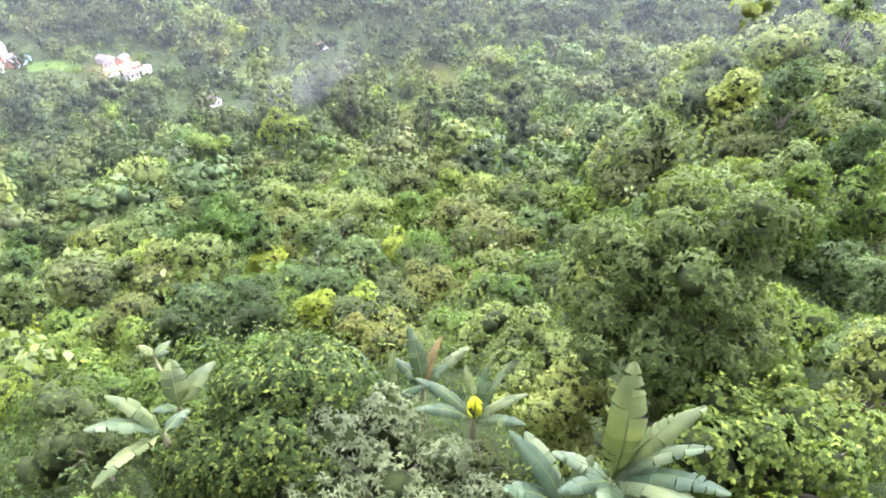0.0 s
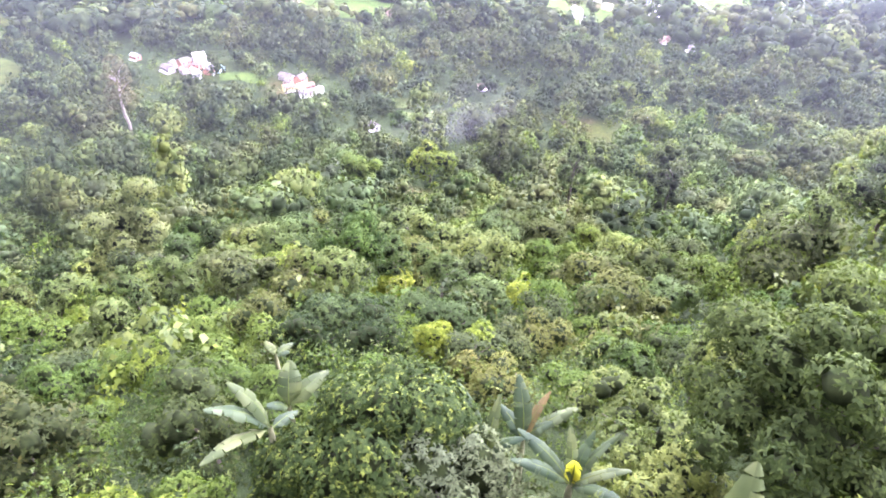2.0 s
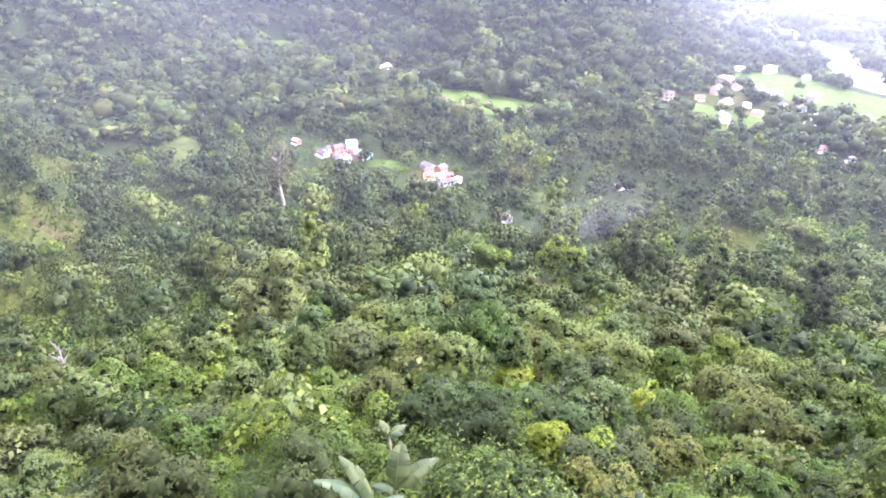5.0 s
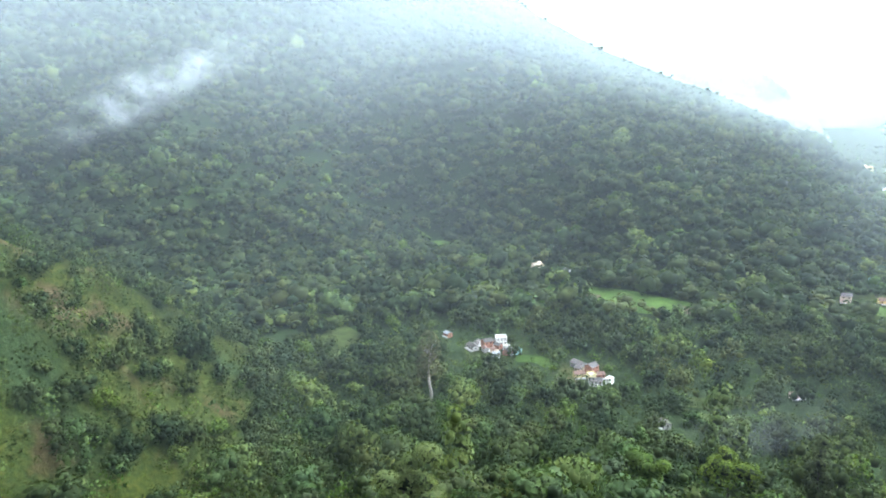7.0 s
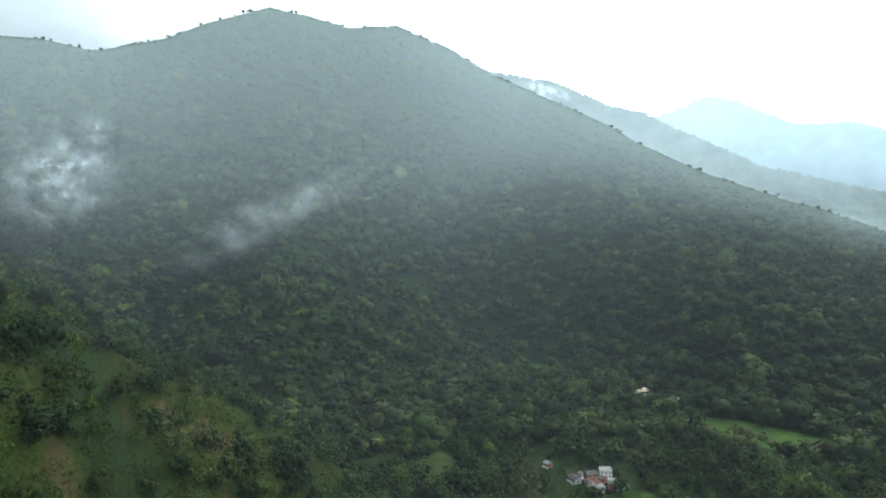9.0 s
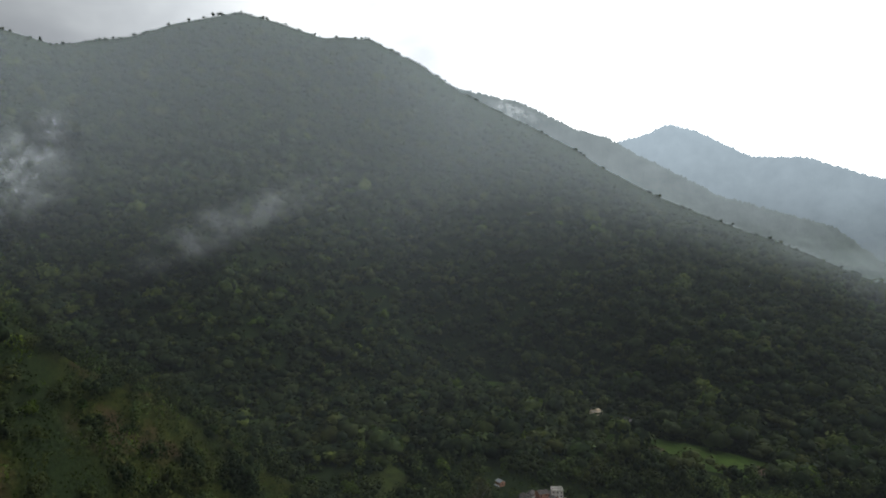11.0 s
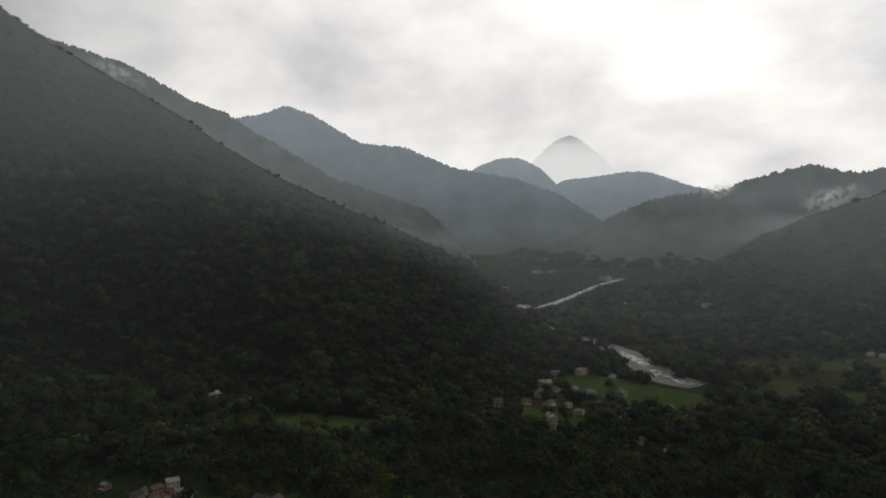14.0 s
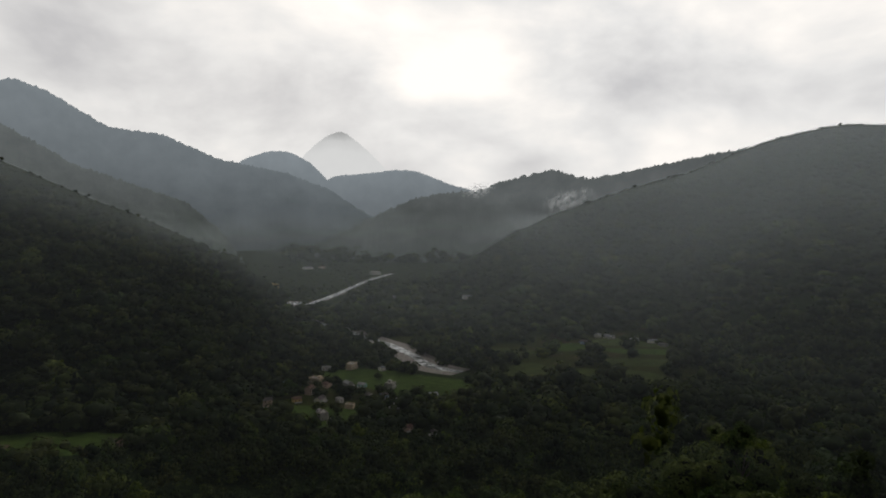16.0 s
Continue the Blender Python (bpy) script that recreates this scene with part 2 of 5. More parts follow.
def mist_material(name, density, scale=0.01, low=0.35, high=0.65, soft_edge=True, albedo=(0.715, 0.785, 0.812)):
    """Thin cloud: lit by the sky, thickest where its noise and its own outline say so."""
    m = bpy.data.materials.new(name)
    m.use_nodes = True
    n, l = m.node_tree.nodes, m.node_tree.links
    n.remove(n["Principled BSDF"])
    geo, uv = n.new("ShaderNodeNewGeometry"), n.new("ShaderNodeUVMap")
    t = noise_node(n, l, scale, 4, 0.5, geo.outputs["Position"])
    mr = n.new("ShaderNodeMapRange")
    mr.interpolation_type = "SMOOTHSTEP"
    mr.inputs["From Min"].default_value, mr.inputs["From Max"].default_value = low, high
    mr.inputs["To Min"].default_value = 0.0
    mr.inputs["To Max"].default_value = density
    l.new(t.outputs["Fac"], mr.inputs["Value"])
    sep = n.new("ShaderNodeSeparateXYZ")
    l.new(uv.outputs["UV"], sep.inputs["Vector"])
    alpha = n.new("ShaderNodeMath")
    alpha.operation, alpha.use_clamp = "MULTIPLY", True
    l.new(mr.outputs["Result"], alpha.inputs[0])
    l.new(sep.outputs["X"], alpha.inputs[1])
    d, tr, tp = n.new("ShaderNodeBsdfDiffuse"), n.new("ShaderNodeBsdfTranslucent"), n.new("ShaderNodeBsdfTransparent")
    d.inputs["Color"].default_value = tr.inputs["Color"].default_value = (*albedo, 1)
    both, mx = n.new("ShaderNodeAddShader"), n.new("ShaderNodeMixShader")
    l.new(d.outputs["BSDF"], both.inputs[0])
    l.new(tr.outputs["BSDF"], both.inputs[1])
    l.new(alpha.outputs["Value"], mx.inputs["Fac"])
    l.new(tp.outputs["BSDF"], mx.inputs[1])
    l.new(both.outputs["Shader"], mx.inputs[2])
    l.new(mx.outputs["Shader"], n["Material Output"].inputs["Surface"])
    return m


# ---------------------------------------------------------------- mesh helpers
def mesh_np(name, verts, faces, mats, index=None, smooth=False, uv=None, normals=None, tone=None):
    """A mesh from arrays: verts (n, 3), faces (m, 3 or 4)."""
    me = bpy.data.meshes.new(name)
    verts, faces = np.ascontiguousarray(verts, np.float32), np.ascontiguousarray(faces, np.int32)
    k = faces.shape[1]
    me.vertices.add(len(verts))
    me.vertices.foreach_set("co", verts.ravel())
    me.loops.add(faces.size)
    me.loops.foreach_set("vertex_index", faces.ravel())
    me.polygons.add(len(faces))
    me.polygons.foreach_set("loop_start", np.arange(0, faces.size, k, dtype=np.int32))
    me.polygons.foreach_set("loop_total", np.full(len(faces), k, np.int32))
    for m in mats:
        me.materials.append(m)
    if index is not None:
        me.polygons.foreach_set("material_index", np.ascontiguousarray(index, np.int32))
    if smooth is not False:
        me.polygons.foreach_set("use_smooth", np.ones(len(faces), bool) & np.asarray(smooth))
    if uv is not None:
        layer = me.uv_layers.new(name="UVMap")
        layer.data.foreach_set("uv", np.ascontiguousarray(uv[faces.ravel()], np.float32).ravel())
    if normals is not None:
        me.attributes.new("custom_normal", "FLOAT_VECTOR", "POINT").data.foreach_set("vector", np.ascontiguousarray(normals, np.float32).ravel())
    if tone is not None:
        me.attributes.new("tree_tone", "FLOAT", "POINT").data.foreach_set("value", np.ascontiguousarray(tone, np.float32))
    me.update(calc_edges=True)
    return me


def part(name, me, parent, label="", m=None):
    ob = new(name, me)
    ob.parent = parent
    if m is not None:
        ob.matrix_basis = m
    if label:
        ob["label"] = label
    return ob


def bm_part(name, bm, mat, parent, label="", smooth=False):
    me = bpy.data.meshes.new(name)
    bmesh.ops.recalc_face_normals(bm, faces=bm.faces)
    bm.to_mesh(me)
    bm.free()
    me.materials.append(mat)
    if smooth:
        me.polygons.foreach_set("use_smooth", np.ones(len(me.polygons), bool))
    return part(name, me, parent, label)


def grid_faces(rows, cols):
    i = np.arange((rows - 1) * cols).reshape(rows - 1, cols)[:, :-1].ravel()
    return np.stack([i, i + 1, i + cols + 1, i + cols], 1)


def wave(x, y, size, seed):
    """Smooth noise of about -1 to 1, from a few turned waves."""
    rng = np.random.default_rng(seed)
    out, amp, k = 0.0, 1.0, 2 * np.pi / size
    for _ in range(4):
        for _ in range(3):
            a, p = rng.uniform(0, 2 * np.pi), rng.uniform(0, 2 * np.pi)
            out = out + amp * np.sin(k * (np.cos(a) * x + np.sin(a) * y) + p + 0.8 * np.sin(k * 0.5 * (np.sin(a) * x - np.cos(a) * y)))
        amp, k = amp * 0.5, k * 2.03
    return out / 4.0


# ---------------------------------------------------------------- the land
def curve(az, keys, col):
    keys = sorted(keys)
    return np.interp(az, [k[0] for k in keys], [k[col] for k in keys])


# turn to the left in degrees, foot range, crest range, crest's angle over the viewpoint
MAIN = [(115, 420, 1000, 15), (86, 410, 1050, 16.2), (83, 410, 1050, 15.7), (78, 410, 1060, 16.9), (74.4, 410, 1060, 18.4),
        (69.4, 415, 1060, 19.8), (66, 440, 1060, 19.2), (62.6, 475, 1060, 18.3), (58.7, 500, 1050, 18.4), (54.3, 540, 1030, 16.5),
        (50, 560, 1000, 13.8), (44.4, 560, 1000, 11.0), (40.7, 580, 1000, 9.0), (38.8, 590, 1000, 7.6), (33.9, 620, 1000, 4.8), (29, 640, 1000, 2.6),
        (25, 650, 990, 1.0), (21, 660, 980, -0.9), (18, 670, 970, -2.4), (15, 690, 950, -4.6), (12, 700, 900, -6.3), (9, 700, 850, -7.5)]
SHOULDER = [(62, 540, 690, -7), (58, 550, 700, 0), (53, 560, 710, 4.2), (46.2, 555, 720, 5.5), (40, 520, 715, 4.2), (36, 480, 705, 2.9), (33.9, 450, 700, 2.2), (29.1, 415, 690, 0.5),
            (23.2, 410, 680, -1.5), (20.2, 415, 670, -2.5), (18.1, 425, 660, -3.7), (16, 440, 640, -5.4), (14, 470, 620, -6.9), (12.5, 480, 605, -7.4), (11, 490, 590, -8.7), (8.6, 495, 565, -10.3), (6, 495, 550, -11.4), (3.7, 495, 530, -12.8)]
RIGHT = [(4, 1060, 1150, -4.6), (-0.8, 800, 1150, -3.4), (-5.7, 660, 1200, -0.4), (-9.8, 645, 1280, 1.5), (-15.6, 660, 1350, 3.5),
         (-20.5, 650, 1420, 4.8), (-25.4, 590, 1480, 6.8), (-28.2, 550, 1490, 7.5), (-30, 535, 1500, 7.85), (-31.7, 520, 1500, 7.95), (-33.4, 512, 1500, 7.75), (-60, 450, 1400, 9.0), (-75, 450, 1300, 6.0)]
SPUR = [(120, 120, 200, 6), (92, 120, 215, 0.5), (86, 125, 235, -4.0), (82.7, 130, 240, -6.9), (79, 135, 245, -9.0), (76, 140, 250, -10.7), (72.4, 145, 255, -13.3),
        (69.6, 150, 260, -15.2), (65.8, 160, 265, -18.0), (63, 170, 270, -20.0), (59, 180, 275, -21.5)]


def slope_of(az, r, keys, power, back, az_pad):
    foot, crest = curve(az, keys, 1), curve(az, keys, 2)
    top = EYE + crest * np.tan(np.radians(curve(az, keys, 3)))
    lo, hi = min(k[0] for k in keys), max(k[0] for k in keys)
    side = np.clip((az - lo) / az_pad + 1, 0, 1) * np.clip((hi - az) / az_pad + 1, 0, 1)
    s = np.clip((r - foot) / (crest - foot), 0, 1)
    rise = np.maximum(top, 0) * s**power
    fall = np.maximum(top - np.maximum(r - crest, 0) * back, 0)
    return np.where(r < crest, rise, fall) * side


def smooth_step(x, a, b):
    """0 below a, 1 above b, and smooth between."""
    t = np.clip((x - a) / (b - a), 0, 1)
    return t * t * (3 - 2 * t)


def height(x, y):
    """Height of the ground at x, y (arrays)."""
    az, r = np.degrees(np.arctan2(-x, y)), np.hypot(x, y)
    left = np.interp(r, [0, 0.7, 0.9, 4, 7, 10, 20, 40, 60, 100, 150, 190, 230], [103.3, 103.3, 98, 92, 89, 86.5, 79.5, 65, 53, 33, 14, 4, 0])
    right = np.interp(r, [0, 0.7, 0.9, 4, 7, 10, 20, 40, 60, 85, 120, 180, 260], [103.3, 103.3, 98, 92, 90, 87.5, 83, 77, 74, 72, 52, 14, 0])
    w = smooth_step(-az, 2, 22)
    base = left * (1 - w) + right * w
    # the hill behind the viewpoint
    behind = smooth_step(np.abs(az + 5), 105, 150)
    base = base * (1 - behind) + behind * (103 + 0.3 * np.minimum(r, 500))
    base = base + wave(x, y, 45, 3) * 1.6 * smooth_step(r, 15, 60) * smooth_step(base, 4, 20)
    base = base + np.where(r > 800, (np.minimum(r, 2600) - 800) * 0.03, 0) * (np.abs(az) < 100)
    z = np.maximum(base, slope_of(az, r, SPUR, 0.95, 0.42, 4))
    m = slope_of(az, r, MAIN, 1.12, 0.5, 5)
    m = m * (1 + 0.05 * wave(x, y, 300, 5) * smooth_step(m, 5, 60) * (1 - smooth_step(r, 750, 900)))
    near = slope_of(az, r, SHOULDER, 1.05, 0.3, 4)
    m = np.maximum(m, near * (1 + 0.06 * wave(x, y, 180, 15) * smooth_step(near, 5, 50) * (1 - smooth_step(r, 560, 650))))
    q = slope_of(az, r, RIGHT, 1.05, 0.4, 8)
    q = q * (1 + 0.05 * wave(x, y, 350, 6) * smooth_step(q, 5, 60) * (1 - smooth_step(r, 1000, 1250)))
    return np.maximum(np.maximum(z, m), q)


def height1(x, y):
    return float(height(np.array([float(x)]), np.array([float(y)]))[0])


# grassy openings where few trees stand: x, y, radius
OPENINGS = [(-225, 55, 30), (-203, 78, 20), (-240, 98, 18), (-190, 50, 16), (-152, 49, 26), (-146, 65, 14), (-141, 72, 9), (-145, 39, 16), (150, 480, 60), (100, 520, 55), (60, 560, 50), (60, 480, 45), (165, 560, 60), (120, 610, 50), (190, 630, 40), (-30, 220, 14), (20, 175, 12), (-60, 130, 10), (-20, 135, 9), (-66, 398, 44), (-193, 207, 15), (-147, 210, 13), (-120, 1000, 40), (-60, 700, 45), (-20, 620, 40)]


def opening_share(x, y):
    s = np.zeros(x.shape)
    for ox, oy, orad in OPENINGS:
        s = np.maximum(s, 1 - smooth_step(np.hypot(x - ox, y - oy), orad * 0.6, orad * 1.1))
    return s


def make_ground():
    az = np.radians(np.r_[np.arange(-180, -60, 5.0), np.arange(-60, 115, 0.65), np.arange(115, 180.1, 5.0)])
    r = np.unique(np.r_[0.005, 0.3, 0.68, 0.72, 0.9, np.geomspace(1.2, 30, 26), np.geomspace(32, 400, 60), np.geomspace(408, 1600, 75), np.linspace(883, 1071, 25), np.linspace(1103, 1521, 23), np.geomspace(1650, 4850, 20)])
    rr, aa = np.meshgrid(r, az, indexing="ij")
    x, y = -np.sin(aa) * rr, np.cos(aa) * rr
    v = np.stack([x, y, height(x, y)], -1).reshape(-1, 3)
    f = grid_faces(len(r), len(az))[:, ::-1]
    grassy = np.maximum(opening_share(x, y), 0.8 * smooth_step(np.degrees(aa), 60, 68) * (rr < 258) * (rr > 100) * smooth_step(wave(x, y, 60, 8), -0.3, 0.3))
    uv = np.stack([grassy, 0 * x], -1).reshape(-1, 2)
    tagged(new("ground", mesh_np("ground", v, f, [GROUND], smooth=True, uv=uv)), "green grassy valley floor and wooded hillsides with patches of brown earth", "ground", kind="structure")


make_ground()


def haze_glow_material(name, stops, woods=(0.02, 0.03, 0.02), grainy=0.4):
    """The far distance: hills deep in the air, whose haze is painted on as their own glow; stops are (height, colour).
    """
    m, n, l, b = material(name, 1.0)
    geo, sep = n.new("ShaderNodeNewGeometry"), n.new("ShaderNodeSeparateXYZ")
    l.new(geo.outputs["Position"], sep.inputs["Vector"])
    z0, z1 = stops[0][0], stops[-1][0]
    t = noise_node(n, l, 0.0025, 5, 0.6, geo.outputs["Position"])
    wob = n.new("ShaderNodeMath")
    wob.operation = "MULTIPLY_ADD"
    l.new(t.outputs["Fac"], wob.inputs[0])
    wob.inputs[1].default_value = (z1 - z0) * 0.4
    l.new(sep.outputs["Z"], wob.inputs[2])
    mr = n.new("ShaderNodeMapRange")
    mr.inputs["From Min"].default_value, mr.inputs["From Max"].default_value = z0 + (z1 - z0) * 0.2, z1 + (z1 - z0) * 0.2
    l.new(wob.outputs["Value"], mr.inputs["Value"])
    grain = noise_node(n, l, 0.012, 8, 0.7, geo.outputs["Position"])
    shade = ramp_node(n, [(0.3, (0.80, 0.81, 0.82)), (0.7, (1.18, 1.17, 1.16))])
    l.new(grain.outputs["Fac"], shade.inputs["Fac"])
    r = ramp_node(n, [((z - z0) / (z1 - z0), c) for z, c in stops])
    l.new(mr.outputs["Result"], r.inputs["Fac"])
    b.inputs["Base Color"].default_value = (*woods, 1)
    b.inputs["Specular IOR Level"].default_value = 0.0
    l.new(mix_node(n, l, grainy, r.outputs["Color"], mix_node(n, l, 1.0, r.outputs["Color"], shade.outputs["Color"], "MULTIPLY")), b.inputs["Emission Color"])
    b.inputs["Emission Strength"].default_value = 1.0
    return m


def make_ridge(name, label, keys, foot, crest, seed, rough=0.012, mats=(FAR_WOOD,)):
    """A far ridge: keys are (turn to the left, crest's angle over the viewpoint)."""
    az = np.arange(min(k[0] for k in keys), max(k[0] for k in keys) + 0.01, 0.12)
    el = np.interp(az, [k[0] for k in sorted(keys)], [k[1] for k in sorted(keys)])
    el = np.convolve(np.pad(el, 4, mode="edge"), np.ones(9) / 9, mode="valid")
    s = np.r_[np.linspace(0, 1, 22), np.linspace(1.06, 1.5, 4)]
    ss, aa = np.meshgrid(s, az, indexing="ij")
    rr = foot + (crest - foot) * ss
    top = EYE + crest * np.tan(np.radians(el))[None, :]
    x, y = -np.sin(np.radians(aa)) * rr, np.cos(np.radians(aa)) * rr
    z0 = 10.0
    z = np.where(ss <= 1, z0 + (top - z0) * ss**1.1, top - (ss - 1) * (crest - foot) * 0.5)
    z = z + wave(x, y, 260, seed) * (crest - foot) * 0.05 * np.sin(np.pi * np.clip(ss, 0, 1))
    z = z + wave(x, y, 30, seed + 1) * crest * rough * 0.1 + np.abs(wave(x, y, 17, seed + 2)) * crest * rough * 0.25
    v = np.stack([x, y, z], -1).reshape(-1, 3)
    return tagged(new(name, mesh_np(name, v, grid_faces(len(s), len(az))[:, ::-1], list(mats), smooth=True)), label, "hill", kind="structure")


L2 = [(56, 15.0), (52, 14.4), (47.9, 13.6), (45.2, 13.0), (43.2, 11.9), (40.7, 10.7), (37.9, 9.8), (36.7, 9.0), (32.4, 6.5), (28.9, 4.5), (25.1, 3.3), (21.3, 2.0), (18.4, -0.6), (16.8, -3.0), (15.6, -6)]
L3 = [(42, 7.5), (37.1, 9.5), (35.0, 9.9), (33.3, 10.7), (31.0, 10.0), (27.0, 7.7), (23.2, 7.4), (18.8, 5.6), (13.4, 4.6), (10.0, 3.4), (6.1, 0.9), (3, -1)]
L4 = [(23, 0), (19, 4.0), (16.9, 5.7), (15.1, 6.4), (13.3, 6.5), (11.6, 5.7), (10.9, 5.1), (9.5, 3.6), (7, 1), (5, -2)]
L5 = [(17, -1), (13, 2), (9.5, 4.5), (7.1, 4.7), (4.2, 5.1), (2.2, 5.0), (1.0, 4.5), (-0.8, 3.8), (-2.2, 3.5), (-6, 2), (-11, -2)]
L6 = [(15, 0), (12.2, 6.0), (10.7, 7.4), (10.0, 7.9), (8.8, 8.35), (7.8, 7.7), (6.6, 6.7), (5, 5.2), (3.5, 2.5), (2, -1)]
L7 = [(12.5, -3), (10.9, -1.4), (4.6, 1.7), (2.2, 2.7), (-0.3, 3.1), (-3.2, 3.3), (-4.7, 4.0), (-9.3, 5.1), (-12.4, 4.3), (-16.5, 5.0), (-21.3, 5.9), (-25.4, 6.6), (-29.7, 7.0), (-40, 7)]
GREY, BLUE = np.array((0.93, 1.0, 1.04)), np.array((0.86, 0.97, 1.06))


# haze brightness by height, painted on the ridges as glow
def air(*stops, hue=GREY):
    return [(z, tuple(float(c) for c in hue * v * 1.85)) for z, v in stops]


make_ridge("backdrop", "dark wooded ridge behind the near mountain", L2, 1250, 1700, 21, 0.02, [haze_glow_material("ridge_air", air((-30, 0.10), (70, 0.15), (220, 0.42), (420, 0.60), (640, 0.58), (800, 0.48)), (0.035, 0.05, 0.03), 0.7)])
make_ridge("backdrop", "long far ridge fading into blue haze", L3, 2000, 2600, 22, mats=[haze_glow_material("far_ridge_air", air((-30, 0.08), (60, 0.22), (150, 0.46), (330, 0.74), (760, 1.15), hue=BLUE))])
make_ridge("backdrop", "pale blue rounded hill in haze", L4, 3000, 3400, 23, 0.006, [haze_glow_material("far_hill_air", air((100, 0.65), (560, 1.35), hue=BLUE))])
make_ridge("backdrop", "pale blue far hill closing the valley", L5, 2750, 3100, 24, 0.006, [haze_glow_material("far_end_air", air((80, 0.6), (450, 1.25), hue=BLUE))])
# sky-white glow on the peak's base imitates the cloud in front of it
make_ridge("backdrop", "pale blue peak with low cloud painted as glow on its base", L6, 4000, 4400, 25, 0.006, [haze_glow_material("far_peak_air", air((420, 3.45), (620, 3.4), (690, 3.0), (740, 2.0), (800, 1.6), hue=np.array((1.0, 1.0, 0.99))), grainy=0.1)])
# low cloud below this crest is painted as a paler band of glow
make_ridge("backdrop", "wooded ridge with low cloud below its crest", L7, 1580, 2100, 26, 0.02, [haze_glow_material("shoulder_air", air((-30, 0.06), (60, 0.14), (160, 0.36), (270, 0.56), (400, 0.50), (520, 0.42)), (0.035, 0.05, 0.03), 0.7)])


# ---------------------------------------------------------------- river and fields
def smooth_line(points, steps=8):
    p = np.array([points[0], *points, points[-1]], float)
    out = []
    for i in range(1, len(p) - 2):
        for t in np.linspace(0, 1, steps, endpoint=False):
            a, b, c, d = p[i - 1 : i + 3]
            out.append(0.5 * (2 * b + (c - a) * t + (2 * a - 5 * b + 4 * c - d) * t**2 + (3 * b - a - 3 * c + d) * t**3))
    return np.array(out + [p[-1]])


RIVER = smooth_line([(-103, 1310), (-122, 1236), (-138, 1159), (-158, 996), (-174, 902), (-194, 822), (-186, 780), (-152, 741), (-112, 690), (-78, 634), (-48, 590), (-25, 541), (-8, 497), (14, 478)])


def ribbon(name, label, line, widths, lift, mat, seed):
    d = np.gradient(line, axis=0)
    d /= np.linalg.norm(d, axis=1)[:, None]
    side = np.stack([-d[:, 1], d[:, 0]], 1)
    cols = np.linspace(-1, 1, 7)
    w = np.interp(np.linspace(0, 1, len(line)), np.linspace(0, 1, len(widths)), widths) * (1 + 0.2 * wave(line[:, 0], line[:, 1], 60, seed))
    p = line[:, None] + side[:, None] * (w[:, None] / 2 * cols)[..., None]
    z = height(p[..., 0], p[..., 1]) + lift
    v = np.concatenate([p, z[..., None]], -1).reshape(-1, 3)
    return tagged(new(name, mesh_np(name, v, grid_faces(len(line), 7), [mat], smooth=True)), label, name.split("_")[0], kind="structure")


ribbon("gravel_bank", "grey and brown gravel bars beside the river", RIVER, [13, 13, 17, 30, 32, 32, 26], 0.35, GRAVEL, 31)
ribbon("water", "white rushing river water winding through the valley", RIVER, [9, 9, 9, 8, 8, 9, 9], 0.6, WATER, 32)

FIELDS = [
    ("paddy_field", "flat bright green paddy field behind the village", FIELD, [(-92, 462), (-84, 478), (-52, 489), (-10, 466), (24, 446), (22, 412), (-4, 396), (-34, 414), (-66, 446)]),
    ("pasture", "small green plot in front of the village houses", FIELD, [(-84, 362), (-96, 384), (-62, 382), (-44, 366), (-66, 342)]),
    ("paddy_field", "bright green field at the foot of the mountain", FIELD, [(-246, 314), (-201, 332), (-144, 327), (-146, 307), (-178, 296), (-226, 286)]),
    ("paddy_field", "small bright green clearing among the trees", FIELD, [(-436, 366), (-388, 372), (-375, 340), (-400, 340)]),
    ("pasture", "green grass slope below the spur", FIELD_DULL, [(-284, 183), (-244, 174), (-226, 152), (-250, 150), (-268, 162)]),
    ("pasture", "green grass plot between the farmhouses", FIELD, [(-181, 208), (-172, 214), (-160, 211), (-163, 205), (-170, 206), (-176, 202)]),
    ("pasture", "narrow pale green terrace below the farmhouses", FIELD_DULL, [(-108, 216), (-94, 226), (-89, 221), (-102, 210)]),
    ("pasture", "short pale green terrace between trees", FIELD_DULL, [(-99, 206), (-87, 214), (-84, 209), (-94, 202)]),
    ("pasture", "dull green field before the far farm buildings", FIELD_DULL, [(128, 612), (162, 632), (200, 612), (204, 588), (160, 592), (134, 596)]),
    ("pasture", "long green strip field across the valley", FIELD, [(142, 580), (200, 574), (202, 552), (150, 556)]),
    ("pasture", "yellowish green strip field across the valley", FIELD_DULL, [(120, 536), (186, 530), (178, 504), (124, 510)]),
    ("pasture", "wide dull green field in the valley", FIELD_DULL, [(82, 500), (150, 484), (160, 458), (112, 440), (78, 476)]),
    ("pasture", "pale green plot on the river's far bank", FIELD_DULL, [(24, 560), (58, 580), (80, 556), (44, 534)]),
    ("pasture", "yellowish green plot between hedges near the river", FIELD_DULL, [(40, 506), (76, 514), (74, 470), (44, 464)]),
    ("pasture", "bright green terraced plot between hedges", FIELD, [(94, 592), (126, 606), (132, 580), (100, 564)]),
    ("bare_plot", "bare brown earth plot at the field's corner", EARTH, [(-162, 322), (-148, 322), (-149, 311), (-161, 312)]),
    ("bare_plot", "bare brown earth patch in the field", EARTH, [(-226, 310), (-208, 312), (-207, 303), (-222, 300)]),
]


